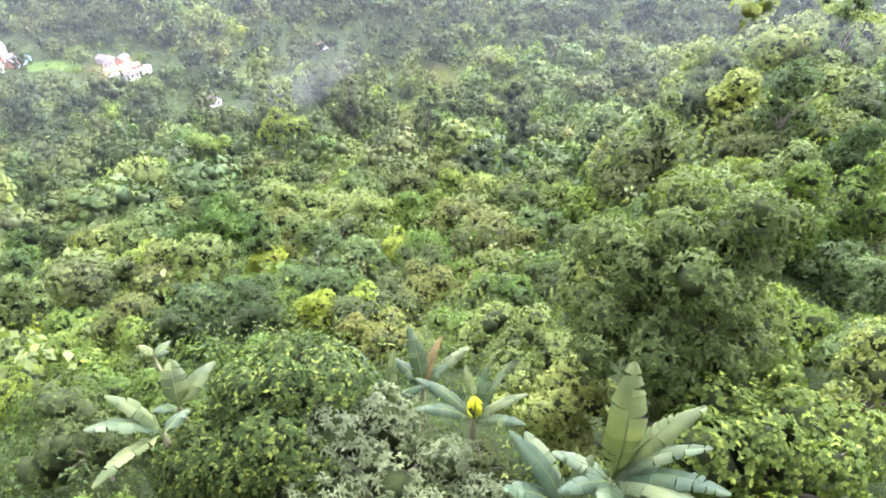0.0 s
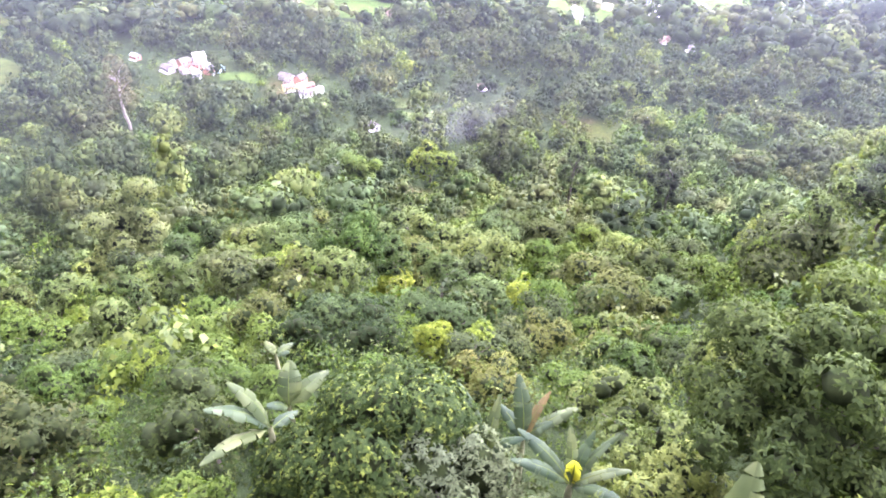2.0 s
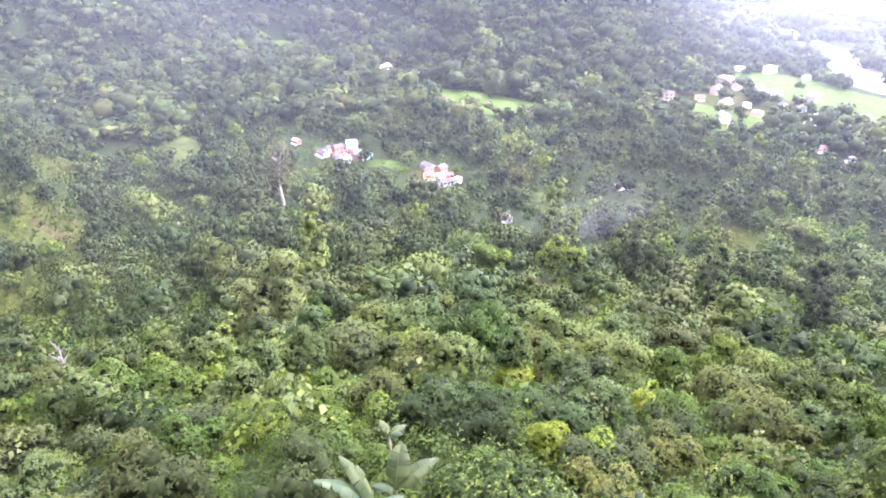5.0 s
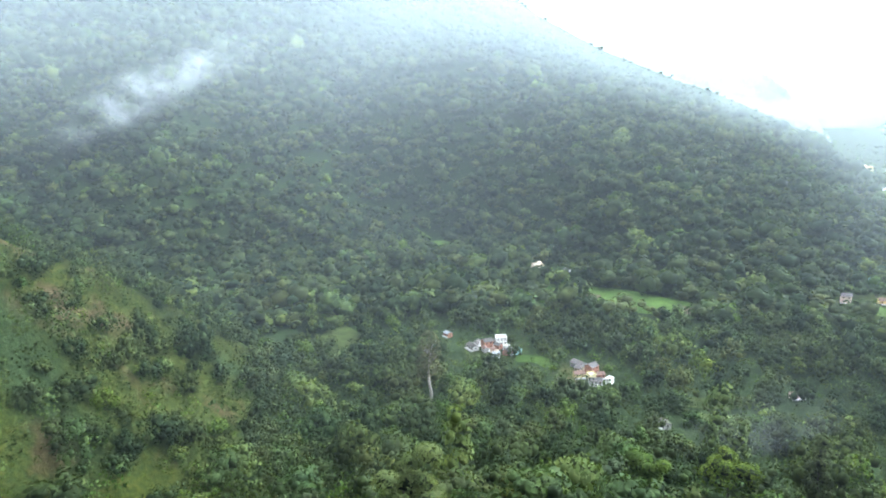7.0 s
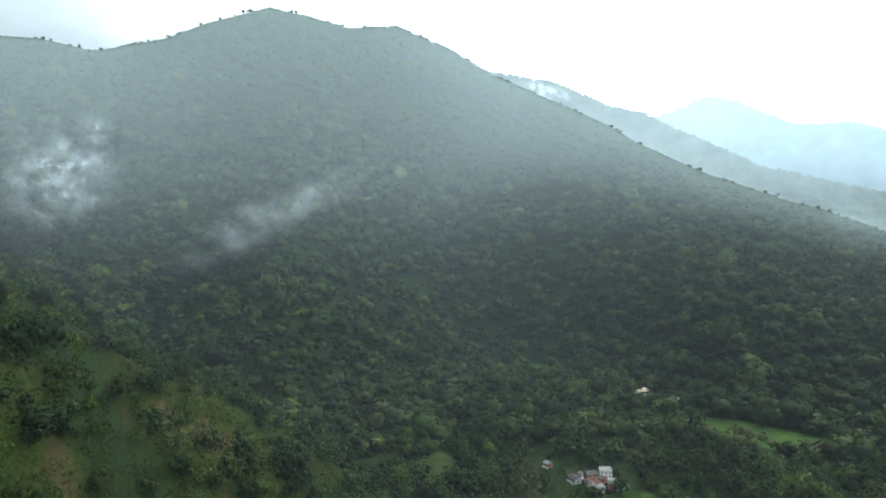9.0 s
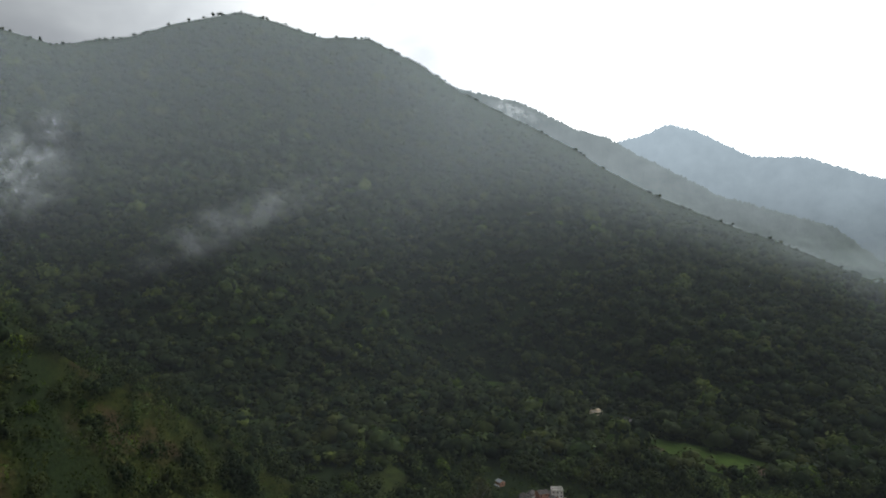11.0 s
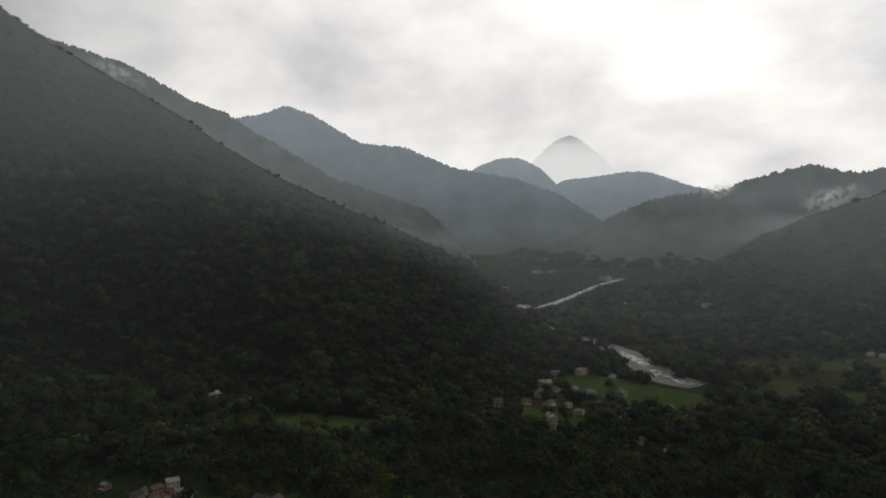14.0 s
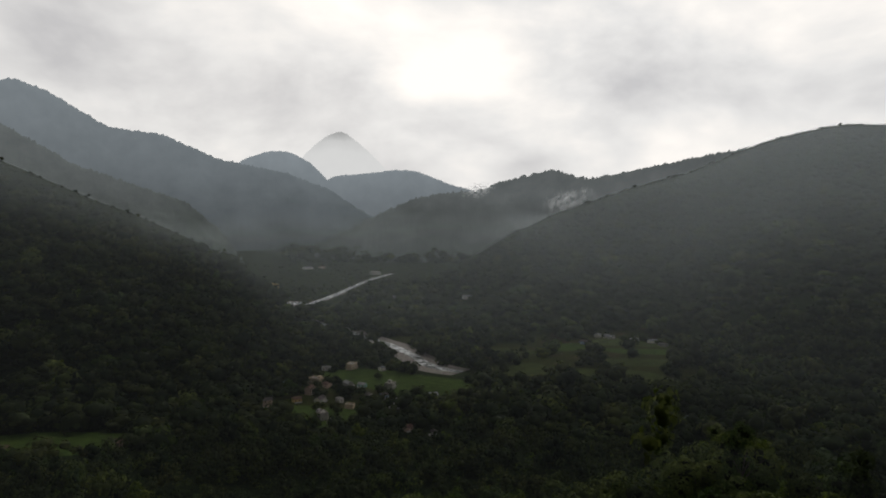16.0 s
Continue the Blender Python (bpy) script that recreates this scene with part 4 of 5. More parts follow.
# single trees that can be told apart: name, label, leaf, seed, crown, trunk, turn, range, lift, clear radius
HEROES = [
    ("mango_bush", "dense dark green mango bush with yellow-green new leaves", "mango_new", 41, dict(tufts=3400, per=8, radius=3.5, tall=5.4, clumps=40, leaf=0.19, core=2, base=0.4, spread=0.32, deep=0.6), (1.6, 0.2, 6, 1.6, 1.2), 30.5, 13.6, 0.3, 4.0),
    ("leafy_bush", "silvery green bush with narrow drooping leaves", "silver", 42, dict(tufts=2000, per=8, radius=3.5, tall=2.8, clumps=30, leaf=0.19, core=2, base=0.2, aspect=0.3, droop=0.7, spread=0.3), (1.4, 0.16, 6, 1.6, 1.0), 17, 10.3, -1.0, 4.0),
    ("mango_tree", "tall grey-green mango tree with an uneven conical crown", "olive", 43, dict(tufts=4200, per=8, radius=4.1, tall=9.0, clumps=50, aspect=0.36, leaf=0.21, core=2, base=3.0, spread=0.24, deep=0.55, stray=0.5), (5.6, 0.22, 9, 1.6, 1.8), -21.0, 17.0, 0.4, 4.6),
    ("creeper_thicket", "thicket overgrown with light green creepers", "creeper", 44, dict(tufts=3000, per=7, radius=3.9, tall=6.0, clumps=40, leaf=0.17, core=2, base=0.0, aspect=0.6, spread=0.27), (3.0, 0.15, 6, 1.6, 1.6), -36.5, 13.2, -0.3, 5.2),
    ("creeper_thicket", "thicket of broad-leaved creepers", "grey", 45, dict(tufts=900, per=7, radius=2.8, tall=3.6, clumps=24, leaf=0.32, core=2, base=0.0, aspect=0.7, spread=0.3), (2.0, 0.12, 6, 1.2, 1.0), -45, 10.8, -0.3, 4.0),
    ("creeper_thicket", "low thicket of bright green creepers", "creeper", 71, dict(tufts=1000, per=7, radius=3.2, tall=3.2, clumps=20, leaf=0.26, core=2, base=0.0, aspect=0.6, spread=0.33), (1.6, 0.12, 6, 1.2, 1.0), -28, 21, -0.2, 3.4),
    ("leafy_bush", "yellow-green leafy bush below the mango tree", "lime", 72, dict(tufts=600, per=7, radius=2.6, tall=3.4, clumps=18, leaf=0.24, core=2, base=0.2, spread=0.33), (1.6, 0.12, 6, 1.0, 1.0), -31, 27, -0.2, 2.8),
    ("leafy_bush", "fresh green bush beside the mango tree", "fresh", 73, dict(tufts=600, per=7, radius=2.8, tall=3.4, clumps=18, leaf=0.24, core=2, base=0.2, spread=0.33), (1.6, 0.12, 6, 1.0, 1.0), -24.5, 25, -0.2, 3.0),
    ("slender_tree", "tall yellow-green tree above the thicket", "lime", 74, dict(tufts=650, per=6, radius=2.3, tall=5.6, clumps=20, leaf=0.28, core=1, base=1.4, spread=0.34, shape="column"), (4.4, 0.14, 7, 1.0, 1.6), -26.5, 38, 0, 2.6),
    ("slender_tree", "tall fresh green tree with a leafy crown", "fresh", 75, dict(tufts=650, per=6, radius=2.5, tall=6.0, clumps=20, leaf=0.28, core=1, base=1.4, spread=0.34, shape="column"), (4.6, 0.15, 7, 1.0, 1.6), -31.5, 42, 0, 2.8),
    ("slender_tree", "tall pale green tree with a thin trunk", "pale", 76, dict(tufts=650, per=6, radius=2.4, tall=6.6, clumps=20, leaf=0.28, core=1, base=1.4, spread=0.34, shape="column"), (5.0, 0.15, 7, 1.0, 1.6), -36.0, 34, 0, 2.8),
    ("slender_tree", "tall olive green tree with an open crown", "olive", 77, dict(tufts=600, per=6, radius=2.4, tall=5.6, clumps=20, leaf=0.28, core=1, base=1.6, spread=0.32, shape="column"), (4.6, 0.15, 7, 1.0, 1.6), -29.0, 50, 0, 2.8),
    ("leafy_bush", "fresh green bush at the foot of a slender tree", "fresh", 91, dict(tufts=600, per=6, radius=2.8, tall=4.2, clumps=18, leaf=0.27, core=1, base=0.2, spread=0.33), (1.6, 0.12, 6, 1.0, 1.0), -28.6, 40, -0.2, 2.6),
    ("leafy_bush", "yellow-green bush between slender trees", "lime", 92, dict(tufts=600, per=6, radius=2.6, tall=3.8, clumps=18, leaf=0.27, core=1, base=0.2, spread=0.33), (1.6, 0.12, 6, 1.0, 1.0), -24.6, 43, -0.2, 2.6),
    ("leafy_bush", "pale green bush on the near slope", "pale", 93, dict(tufts=600, per=6, radius=2.8, tall=4.2, clumps=18, leaf=0.27, core=1, base=0.2, spread=0.33), (1.6, 0.12, 6, 1.0, 1.0), -33.0, 38, -0.2, 2.6),
    ("leafy_bush", "medium green shrub behind the banana plants", "pale", 60, dict(tufts=800, per=8, radius=2.3, tall=3.2, clumps=20, leaf=0.2, core=2, base=0.2, spread=0.32), (1.4, 0.1, 6, 1.0, 1.0), -9.5, 15.2, 0.3, 2.8),
    ("yellow_shrub", "small yellow-green shrub in the undergrowth", "lime", 46, dict(tufts=420, per=7, radius=1.2, tall=2.6, clumps=12, leaf=0.18, core=1, base=0.3), (1.2, 0.05, 5, 0.4, 0.6), 54, 13.5, 1.5, 1.8),
    ("yellow_shrub", "yellow-green shrub beside the mango bush", "lime", 47, dict(tufts=520, per=7, radius=1.8, tall=2.3, clumps=14, leaf=0.19, core=1, base=0.3), (1.2, 0.05, 5, 0.4, 0.6), 61.5, 13.6, 1.3, 2.0),
    ("yellow_shrub", "yellow-green shrub with golden tips", "lime", 63, dict(tufts=320, per=7, radius=1.6, tall=2.0, clumps=11, leaf=0.2, core=2, base=0.3), (1.0, 0.05, 5, 0.4, 0.6), 71, 15, 0.5, 1.8),
    ("mango_bush", "dark brownish mango bush with orange leaves", "autumn", 64, dict(tufts=800, per=8, radius=3.4, tall=4.6, clumps=22, leaf=0.26, core=2, base=0.8, spread=0.32), (2.0, 0.16, 6, 1.4, 1.4), 67, 27, 0.6, 3.8),
    ("bushy_tree", "small bright lime-green tree with a round crown", "lime", 48, dict(tufts=420, per=7, radius=1.7, tall=2.3, clumps=11, leaf=0.24, core=2, base=2.0), (2.6, 0.08, 5, 0.9, 0.9), 21.6, 30, 0, 2.4),
    ("russet_shrub", "shrub with russet and orange leaf tips", "autumn", 49, dict(tufts=300, per=7, radius=1.5, tall=2.0, clumps=10, leaf=0.22, core=2, base=0.8), (1.6, 0.08, 5, 0.9, 0.9), 16.3, 27, 0, 2.0),
    ("russet_shrub", "low shrub with orange-brown flower heads", "autumn", 50, dict(tufts=300, per=7, radius=1.0, tall=1.4, clumps=10, leaf=0.13, core=2, base=0.3), (1.0, 0.06, 5, 0.6, 0.6), -0.6, 11.2, 0.5, 1.4),
    ("fork_tree", "thin dark-trunked tree with a loose crown", "pale", 51, dict(tufts=480, per=5, radius=2.6, tall=4.2, clumps=16, leaf=0.3, core=2, base=5.0, spread=0.3), (6.4, 0.17, 5, 1.2, 2.0), 21.0, 50, 0, 3.2),
    ("pale_tree", "large pale green tree with drooping leaves", "feather", 52, dict(tufts=3200, per=5, radius=7.4, tall=23, clumps=44, leaf=0.5, core=2, base=3.0, spread=0.27, droop=0.9), (9.0, 0.45, 8, 3.2, 4.5), 51.8, 98, 0, 8.0),
    ("creeper_mound", "round tree hidden under hanging creepers", "fresh", 53, dict(tufts=1500, per=3, radius=5.6, tall=12, clumps=22, leaf=0.7, core=2, base=1.6, aspect=0.6, droop=0.9, spread=0.34), (5.0, 0.4, 6, 2.4, 3.0), 29.6, 148, 0, 8.0),
    ("creeper_column", "tall narrow tree wrapped in creepers", "grey", 54, dict(tufts=900, per=3, radius=3.4, tall=18, clumps=26, leaf=0.65, core=2, base=0.6, aspect=0.6, droop=0.9, spread=0.42, shape="column"), (12.0, 0.3, 6, 1.0, 2.5), 15.7, 161, 0, 6.0),
    ("tall_tree", "tall pale green tree standing over the canopy", "pale", 81, dict(tufts=900, per=4, radius=4.6, tall=14, clumps=28, leaf=0.5, core=2, base=4.0, spread=0.32, shape="column"), (13.0, 0.32, 7, 2.0, 3.0), 8.4, 141, 0, 6.0),
    ("tall_tree", "tall grey-green tree with a broad crown", "grey", 82, dict(tufts=1100, per=4, radius=5.4, tall=21, clumps=30, leaf=0.5, core=2, base=4.0, spread=0.3), (12.0, 0.34, 7, 2.4, 3.5), -0.5, 152, 0, 6.5),
    ("creeper_column", "dark creeper-covered tree stump column", "mango", 55, dict(tufts=800, per=3, radius=2.8, tall=9.5, clumps=18, leaf=0.45, core=2, base=0.3, aspect=0.6, droop=0.9, spread=0.42, shape="column"), (6.0, 0.3, 5, 0.8, 2.0), 65.3, 112, 0, 5.0),
    ("eucalyptus_tree", "tall thin tree with a bare pale trunk and brownish crown", "dusty", 56, dict(tufts=1300, per=3, radius=7.6, tall=14.5, clumps=36, leaf=0.6, aspect=0.5, core=0, base=9.0, spread=0.26, shape="column"), (19.5, 0.5, 11, 3.2, 3.6), 49.0, 229, 1.0, 7.0),
    ("lime_mound", "yellow-green rounded tree beside the smoke", "lime", 57, dict(tufts=800, per=3, radius=6.0, tall=11, clumps=18, leaf=0.7, core=2, base=2.4), (4.5, 0.3, 6, 2.0, 2.0), 22.4, 158, 0, 8.0),
    ("russet_tree", "orange-tinged tree on the mountain", "autumn", 58, dict(tufts=500, per=2, radius=7.5, tall=8.0, clumps=14, leaf=1.6, core=1, base=2.0), (5.0, 0.4, 6, 3.0, 3.0), 30.4, 705, 0, 9.0),
    ("slender_tree", "dark slender tree standing over the hillside canopy", "forest", 59, dict(tufts=700, per=4, radius=1.7, tall=9.5, clumps=20, leaf=0.32, core=2, base=1.2, spread=0.42, shape="column"), (7.5, 0.15, 5, 0.5, 1.5), -32.8, 66, 2.5, 2.0),
]


def spot_xy(az, r):
    return -math.sin(radians(az)) * r, math.cos(radians(az)) * r


HERO_SPOTS = [(*spot_xy(h[6], h[7]), h[9]) for h in HEROES] + [(*spot_xy(a, r), 2.2) for a, r in ((42.3, 13.6), (39.6, 15.5), (13.7, 13.5), (9, 14.6), (1.6, 13), (-19.2, 9.3), (-13.9, 8.7), (40.2, 24))] + [(*spot_xy(70.2, 105), 5)]
near_trees()
for name, label, leaf, seed, crown, trunk, az, r, lift, _ in HEROES:
    stand(tree_kind(name, label, leaf, seed, crown, trunk, "bush" if "bush" in name or "shrub" in name or "thicket" in name else "tree",
                    BARK_PALE if name == "eucalyptus_tree" else BARK), az, r, 1.0, 40.0 * (seed % 9), lift)


def dead_tree(az, r):
    root = tagged(new("dead_tree"), "leafless grey dead tree with broken branches", "tree")
    rng = np.random.default_rng(5)
    v, f = tube([(0, 0, -0.5), (0.1, 0, 3), (-0.1, 0.1, 6), (0.2, 0.1, 9)], [0.38, 0.3, 0.24, 0.12], 8)
    part("trunk", mesh_np("trunk", v, f, [DEAD_WOOD], smooth=True), root)
    for k in range(6):
        a, z = k * 1.9, 4 + k * 0.8
        e = np.array([math.cos(a), math.sin(a), 0.9]) * rng.uniform(1.2, 2.4)
        v, f = tube([(0, 0, z), e * 0.4 + (0, 0, z + 0.3), e * 0.75 + (0, 0, z), e + (0, 0, z + 0.4)], [0.16, 0.12, 0.08, 0.03], 5)
        part("branch", mesh_np("branch", v, f, [DEAD_WOOD], smooth=True), root)
    stand(root, az, r)


dead_tree(70.2, 105)


def village_trees():
    """Round trees between the village houses."""
    kinds = []
    for k, (leaf, label) in enumerate((("mango", "dark round mango tree between the village houses"), ("wild", "dark green tree at the edge of the village"), ("pale", "lighter green tree beside the village field"))):
        _, _, crown, trunk = KINDS[leaf]
        c = dict(crown, tufts=330, per=2, core=1, aspect=0.6, leaf=crown["leaf"] * 2.6)
        kinds.append(tree_kind("village_tree", label, KINDS[leaf][0], 700 + k, c, trunk, group="trees in the village"))
    spots = [(-57, 403, 1.7), (-64, 410, 1.2), (-51, 407, 1.1), (-42, 356, 1.3), (-36, 352, 1.2), (-70, 369, 1.3), (-78, 402, 1.2), (-60, 366, 1.1), (-23, 470, 1.1), (-45, 455, 0.9), (-95, 452, 1.2),
             (-5, 391, 1.1), (-46, 394, 0.9), (-82, 424, 1.0), (-94, 404, 1.2), (-72, 442, 0.9), (-99, 430, 1.3), (-20, 398, 0.8), (-79, 470, 0.9), (-57, 492, 1.0), (-36, 492, 1.1), (-92, 492, 1.1)]
    for i, (x, y, scale) in enumerate(spots):
        m = Matrix.LocRotScale((x, y, height1(x, y) - 0.2), Euler((0, 0, i * 1.7)), None)
        ob = kinds[i] if i < 3 else copy_thing(kinds[i % 3], m)
        ob.matrix_basis = m
        ob.scale = (scale, scale, scale * (0.85 + 0.06 * (i % 4)))


village_trees()


# ---------------------------------------------------------------- woods that nobody could count
def templates(lod):
    out = {}
    tufts, per, grow, core, cl = {"weed": (48, 5, 0.52, 0, 8), "low": (64, 1, 2.2, 0, 5), "fill": (40, 1, 2.8, 0, 5), "mid": (300, 1, 2.0, 1, 15), "slope": (46, 1, 4.2, 1, 4), "far": (15, 1, 6.0, 1, 3)}[lod]
    for k, (kind, (leaf, _, crown, _)) in enumerate(KINDS.items()):
        for variant in range(5):
            c = dict(crown, tufts=tufts, per=per, core=core, clumps=cl + (2 if kind in ("pale", "wild") and lod == "mid" else 0), aspect=0.7 if per == 1 else 0.45, stray=0.32, deep=0.78 if lod in ("slope", "far") else 0.5, lively=0.5 if lod in ("slope", "far") else 0.35, dome=0.4 if lod == "far" else 0.62)
            c["leaf"] *= grow * (1.4 if lod == "weed" else 1.0)
            c["spread"], c["base"] = {"mid": 0.42, "far": 0.66, "slope": 0.54}.get(lod, 0.5), 0.2
            if kind == "tall":
                c["radius"], c["tall"] = 2.6, 8.0
            out[kind, variant] = (leaf, *crown_arrays(500 + 10 * k + variant, **c))
    return out


def woods(name, label, lod, x, y, seed, share, size, sink=0.3, broad=1.0):
    rng = np.random.default_rng(seed)
    temp = templates(lod)
    kinds = list(KINDS)
    p = np.array([share[k] for k in kinds], float)
    # kinds gather in groups
    drift = np.stack([wave(x, y, 60, seed + 40 + i) for i in range(len(kinds))], 1)
    weight = p * np.exp(1.1 * drift)
    cum = np.cumsum(weight / weight.sum(1)[:, None], 1)
    pick = (rng.random(len(x))[:, None] > cum).sum(1).clip(0, len(kinds) - 1)
    var = rng.integers(0, 5, len(x))
    z = height(x, y) - sink
    scale = rng.uniform(*size, len(x)) * (1 + 0.18 * wave(x, y, 90, seed))
    az, r = np.degrees(np.arctan2(-x, y)), np.hypot(x, y)
    up = r / np.where(az > 8, curve(az, MAIN, 2), curve(az, RIGHT, 2)) * (r < 1560)
    scale = scale * (1 - 0.66 * smooth_step(up, 0.92, 0.98))
    z = z - 0.6 * smooth_step(up, 0.94, 0.99)
    nearest = np.min([np.hypot(x - hx, y - hy) for hx, hy in HOUSE_XY], axis=0)
    scale = scale * (0.68 + 0.32 * smooth_step(nearest, 10, 36))
    turn = rng.uniform(0, 2 * np.pi, len(x))
    mats = [LEAF[m] for m in ("mango", "grey", "pale", "fresh", "lime", "forest")]
    slots = {"mango": 0, "grey": 1, "pale": 2, "fresh": 3, "lime": 4, "forest": 5}
    vs, fs, ms, ns, ts, n = [], [], [], [], [], 0
    for ki, kind in enumerate(kinds):
        for vi in range(5):
            k = np.where((pick == ki) & (var == vi))[0]
            if not len(k):
                continue
            leaf, v, f, nl, vn = temp[kind, vi]
            c, s = np.cos(turn[k])[:, None], np.sin(turn[k])[:, None]
            sx = scale[k][:, None]
            w_ = sx * broad
            q = np.stack([(v[:, 0] * c - v[:, 1] * s) * w_ + x[k][:, None], (v[:, 0] * s + v[:, 1] * c) * w_ + y[k][:, None],
                          v[:, 2] * sx * rng.uniform(0.8, 1.5, (len(k), 1)) + z[k][:, None]], -1)
            vs.append(q.reshape(-1, 3))
            fs.append((f[None] + (n + np.arange(len(k)) * len(v))[:, None, None]).reshape(-1, 3))
            ms.append(np.full(len(f) * len(k), slots[leaf]))
            q = np.stack([vn[:, 0] * c - vn[:, 1] * s, vn[:, 0] * s + vn[:, 1] * c, vn[:, 2] + 0 * c], -1)
            ns.append(q.reshape(-1, 3))
            ts.append(np.repeat(rng.random(len(k)), len(v)))
            n += len(k) * len(v)
    me = mesh_np(name, np.concatenate(vs), np.concatenate(fs), mats, np.concatenate(ms), True, normals=np.concatenate(ns), tone=np.concatenate(ts))
    return tagged(new(name, me), label, "trees", kind="stuff")


def thin(x, y, rng, keep):
    k = rng.random(len(x)) < keep
    return x[k], y[k]


rng = np.random.default_rng(77)
DARK_SHARE = dict(mango=0.36, grey=0.22, pale=0.11, fresh=0.07, lime=0.025, tall=0.05, wild=0.22)
SLOPE_SHARE = dict(mango=0.27, grey=0.2, pale=0.07, fresh=0.015, lime=0.008, tall=0.0, wild=0.45)

x, y = scatter(rng, 10.4, -46, 92, 104, 330)
az_ = np.degrees(np.arctan2(-x, y))
k = rng.random(len(x)) > np.maximum(0.75 * opening_share(x, y), 0.2 * smooth_step(az_, 62, 70) * (np.hypot(x, y) < 262))
for hx, hy, hr in HERO_SPOTS:
    d = math.hypot(hx, hy)
    ahead, off = d - (x * hx + y * hy) / d, np.abs(x * hy - y * hx) / d
    k &= (np.hypot(x - hx, y - hy) > hr * 0.85) & ~((off < hr * 0.7) & (ahead > 0) & (ahead < 2.2 * hr))
east = (az_ < 7) & (np.hypot(x, y) < 250)
woods("valley_woods", "mixed green orchard and woodland trees below the hillside", "mid", x[k & ~east], y[k & ~east], 61, DARK_SHARE, (0.9, 2.1), 0.5, 1.08)
LIGHT_SHARE = dict(mango=0.06, grey=0.14, pale=0.32, fresh=0.24, lime=0.07, tall=0.12, wild=0.05)
woods("valley_woods", "light green mixed trees on the slope towards the river", "mid", x[k & east], y[k & east], 69, LIGHT_SHARE, (1.05, 2.1), 0.5, 1.2)
x, y = scatter(rng, 9.3, -46, 92, 330, 640)
k = rng.random(len(x)) > 0.85 * opening_share(x, y)
woods("slope_woods", "dark green woods on the lower slopes and valley floor", "slope", x[k], y[k], 62, SLOPE_SHARE, (1.2, 2.5), 1.0, 1.4)
x, y = scatter(rng, 9.4, 2, 94, 640, 1090)
woods("mountain_woods", "dense dark woods covering the mountain", "far", x, y, 63, SLOPE_SHARE, (1.3, 2.6), 1.4, 1.4)
x, y = scatter(rng, 16.5, -46, 16, 640, 1560)
woods("mountain_woods", "dense dark woods on the mountain across the river", "far", x, y, 64, SLOPE_SHARE, (1.3, 2.3), 1.5, 1.8)


x, y = scatter(rng, 30, -14, 13.4, 1560, 2400)
woods("valley_end_woods", "dim dark woods at the far end of the valley", "far", x, y, 70, SLOPE_SHARE, (2.2, 3.8), 2.0, 1.7)


def undergrowth():
    """Low shrubs and weeds between the near trees and on the open spur."""
    rng = np.random.default_rng(9)
    weeds = dict(mango=0.03, grey=0.2, pale=0.32, fresh=0.32, lime=0.08, tall=0.0, wild=0.05)
    x, y = scatter(rng, 1.5, -58, 92, 9.5, 38)
    k = np.all([np.hypot(x - hx, y - hy) > hr * 0.75 for hx, hy, hr in HERO_SPOTS], axis=0)
    x, y = x[k], y[k]
    woods("undergrowth", "low green shrubs and weeds between the near trees", "weed", x, y, 65, weeds, (0.36, 0.75), 0.1)
    x, y = scatter(rng, 3.8, -46, 92, 38, 104)
    woods("undergrowth", "low green shrubs filling the gaps between trees", "low", x, y, 66, weeds, (0.45, 1.0), 0.1)
    x, y = scatter(rng, 6.2, -46, 60, 104, 330)
    k = opening_share(x, y) < 0.6
    woods("undergrowth", "green shrubs and saplings filling the gaps in the woods", "fill", x[k], y[k], 75, dict(weeds, mango=0.15, lime=0.04, fresh=0.2), (0.6, 1.2), 0.2)
    x, y = scatter(rng, 4.6, 58, 96, 104, 268)
    woods("spur_scrub", "scattered low bushes on the grassy spur", "low", x, y, 67, dict(mango=0.3, grey=0.2, pale=0.15, fresh=0.2, lime=0.05, tall=0.0, wild=0.2), (0.25, 1.5), 0.1)
    x, y = scatter(rng, 8.2, 62, 94, 120, 262)
    k = wave(x, y, 34, 5) > -0.1
    woods("spur_bushes", "dark bushy trees in groups on the grassy spur", "mid", x[k], y[k], 71, dict(mango=0.5, grey=0.12, pale=0.06, fresh=0.06, lime=0.0, tall=0.0, wild=0.4), (0.55, 1.35), 0.2)
    x, y = scatter(rng, 4.6, 8, 60, 150, 300)
    k = (opening_share(x, y) > 0.2) | (np.hypot(x + 170, y - 209) < 46)
    woods("undergrowth", "small fruit trees and bushes between the farmhouses", "low", x[k], y[k], 68, dict(mango=0.25, grey=0.2, pale=0.2, fresh=0.25, lime=0.1, tall=0.0, wild=0.0), (0.35, 0.8), 0.1)


undergrowth()


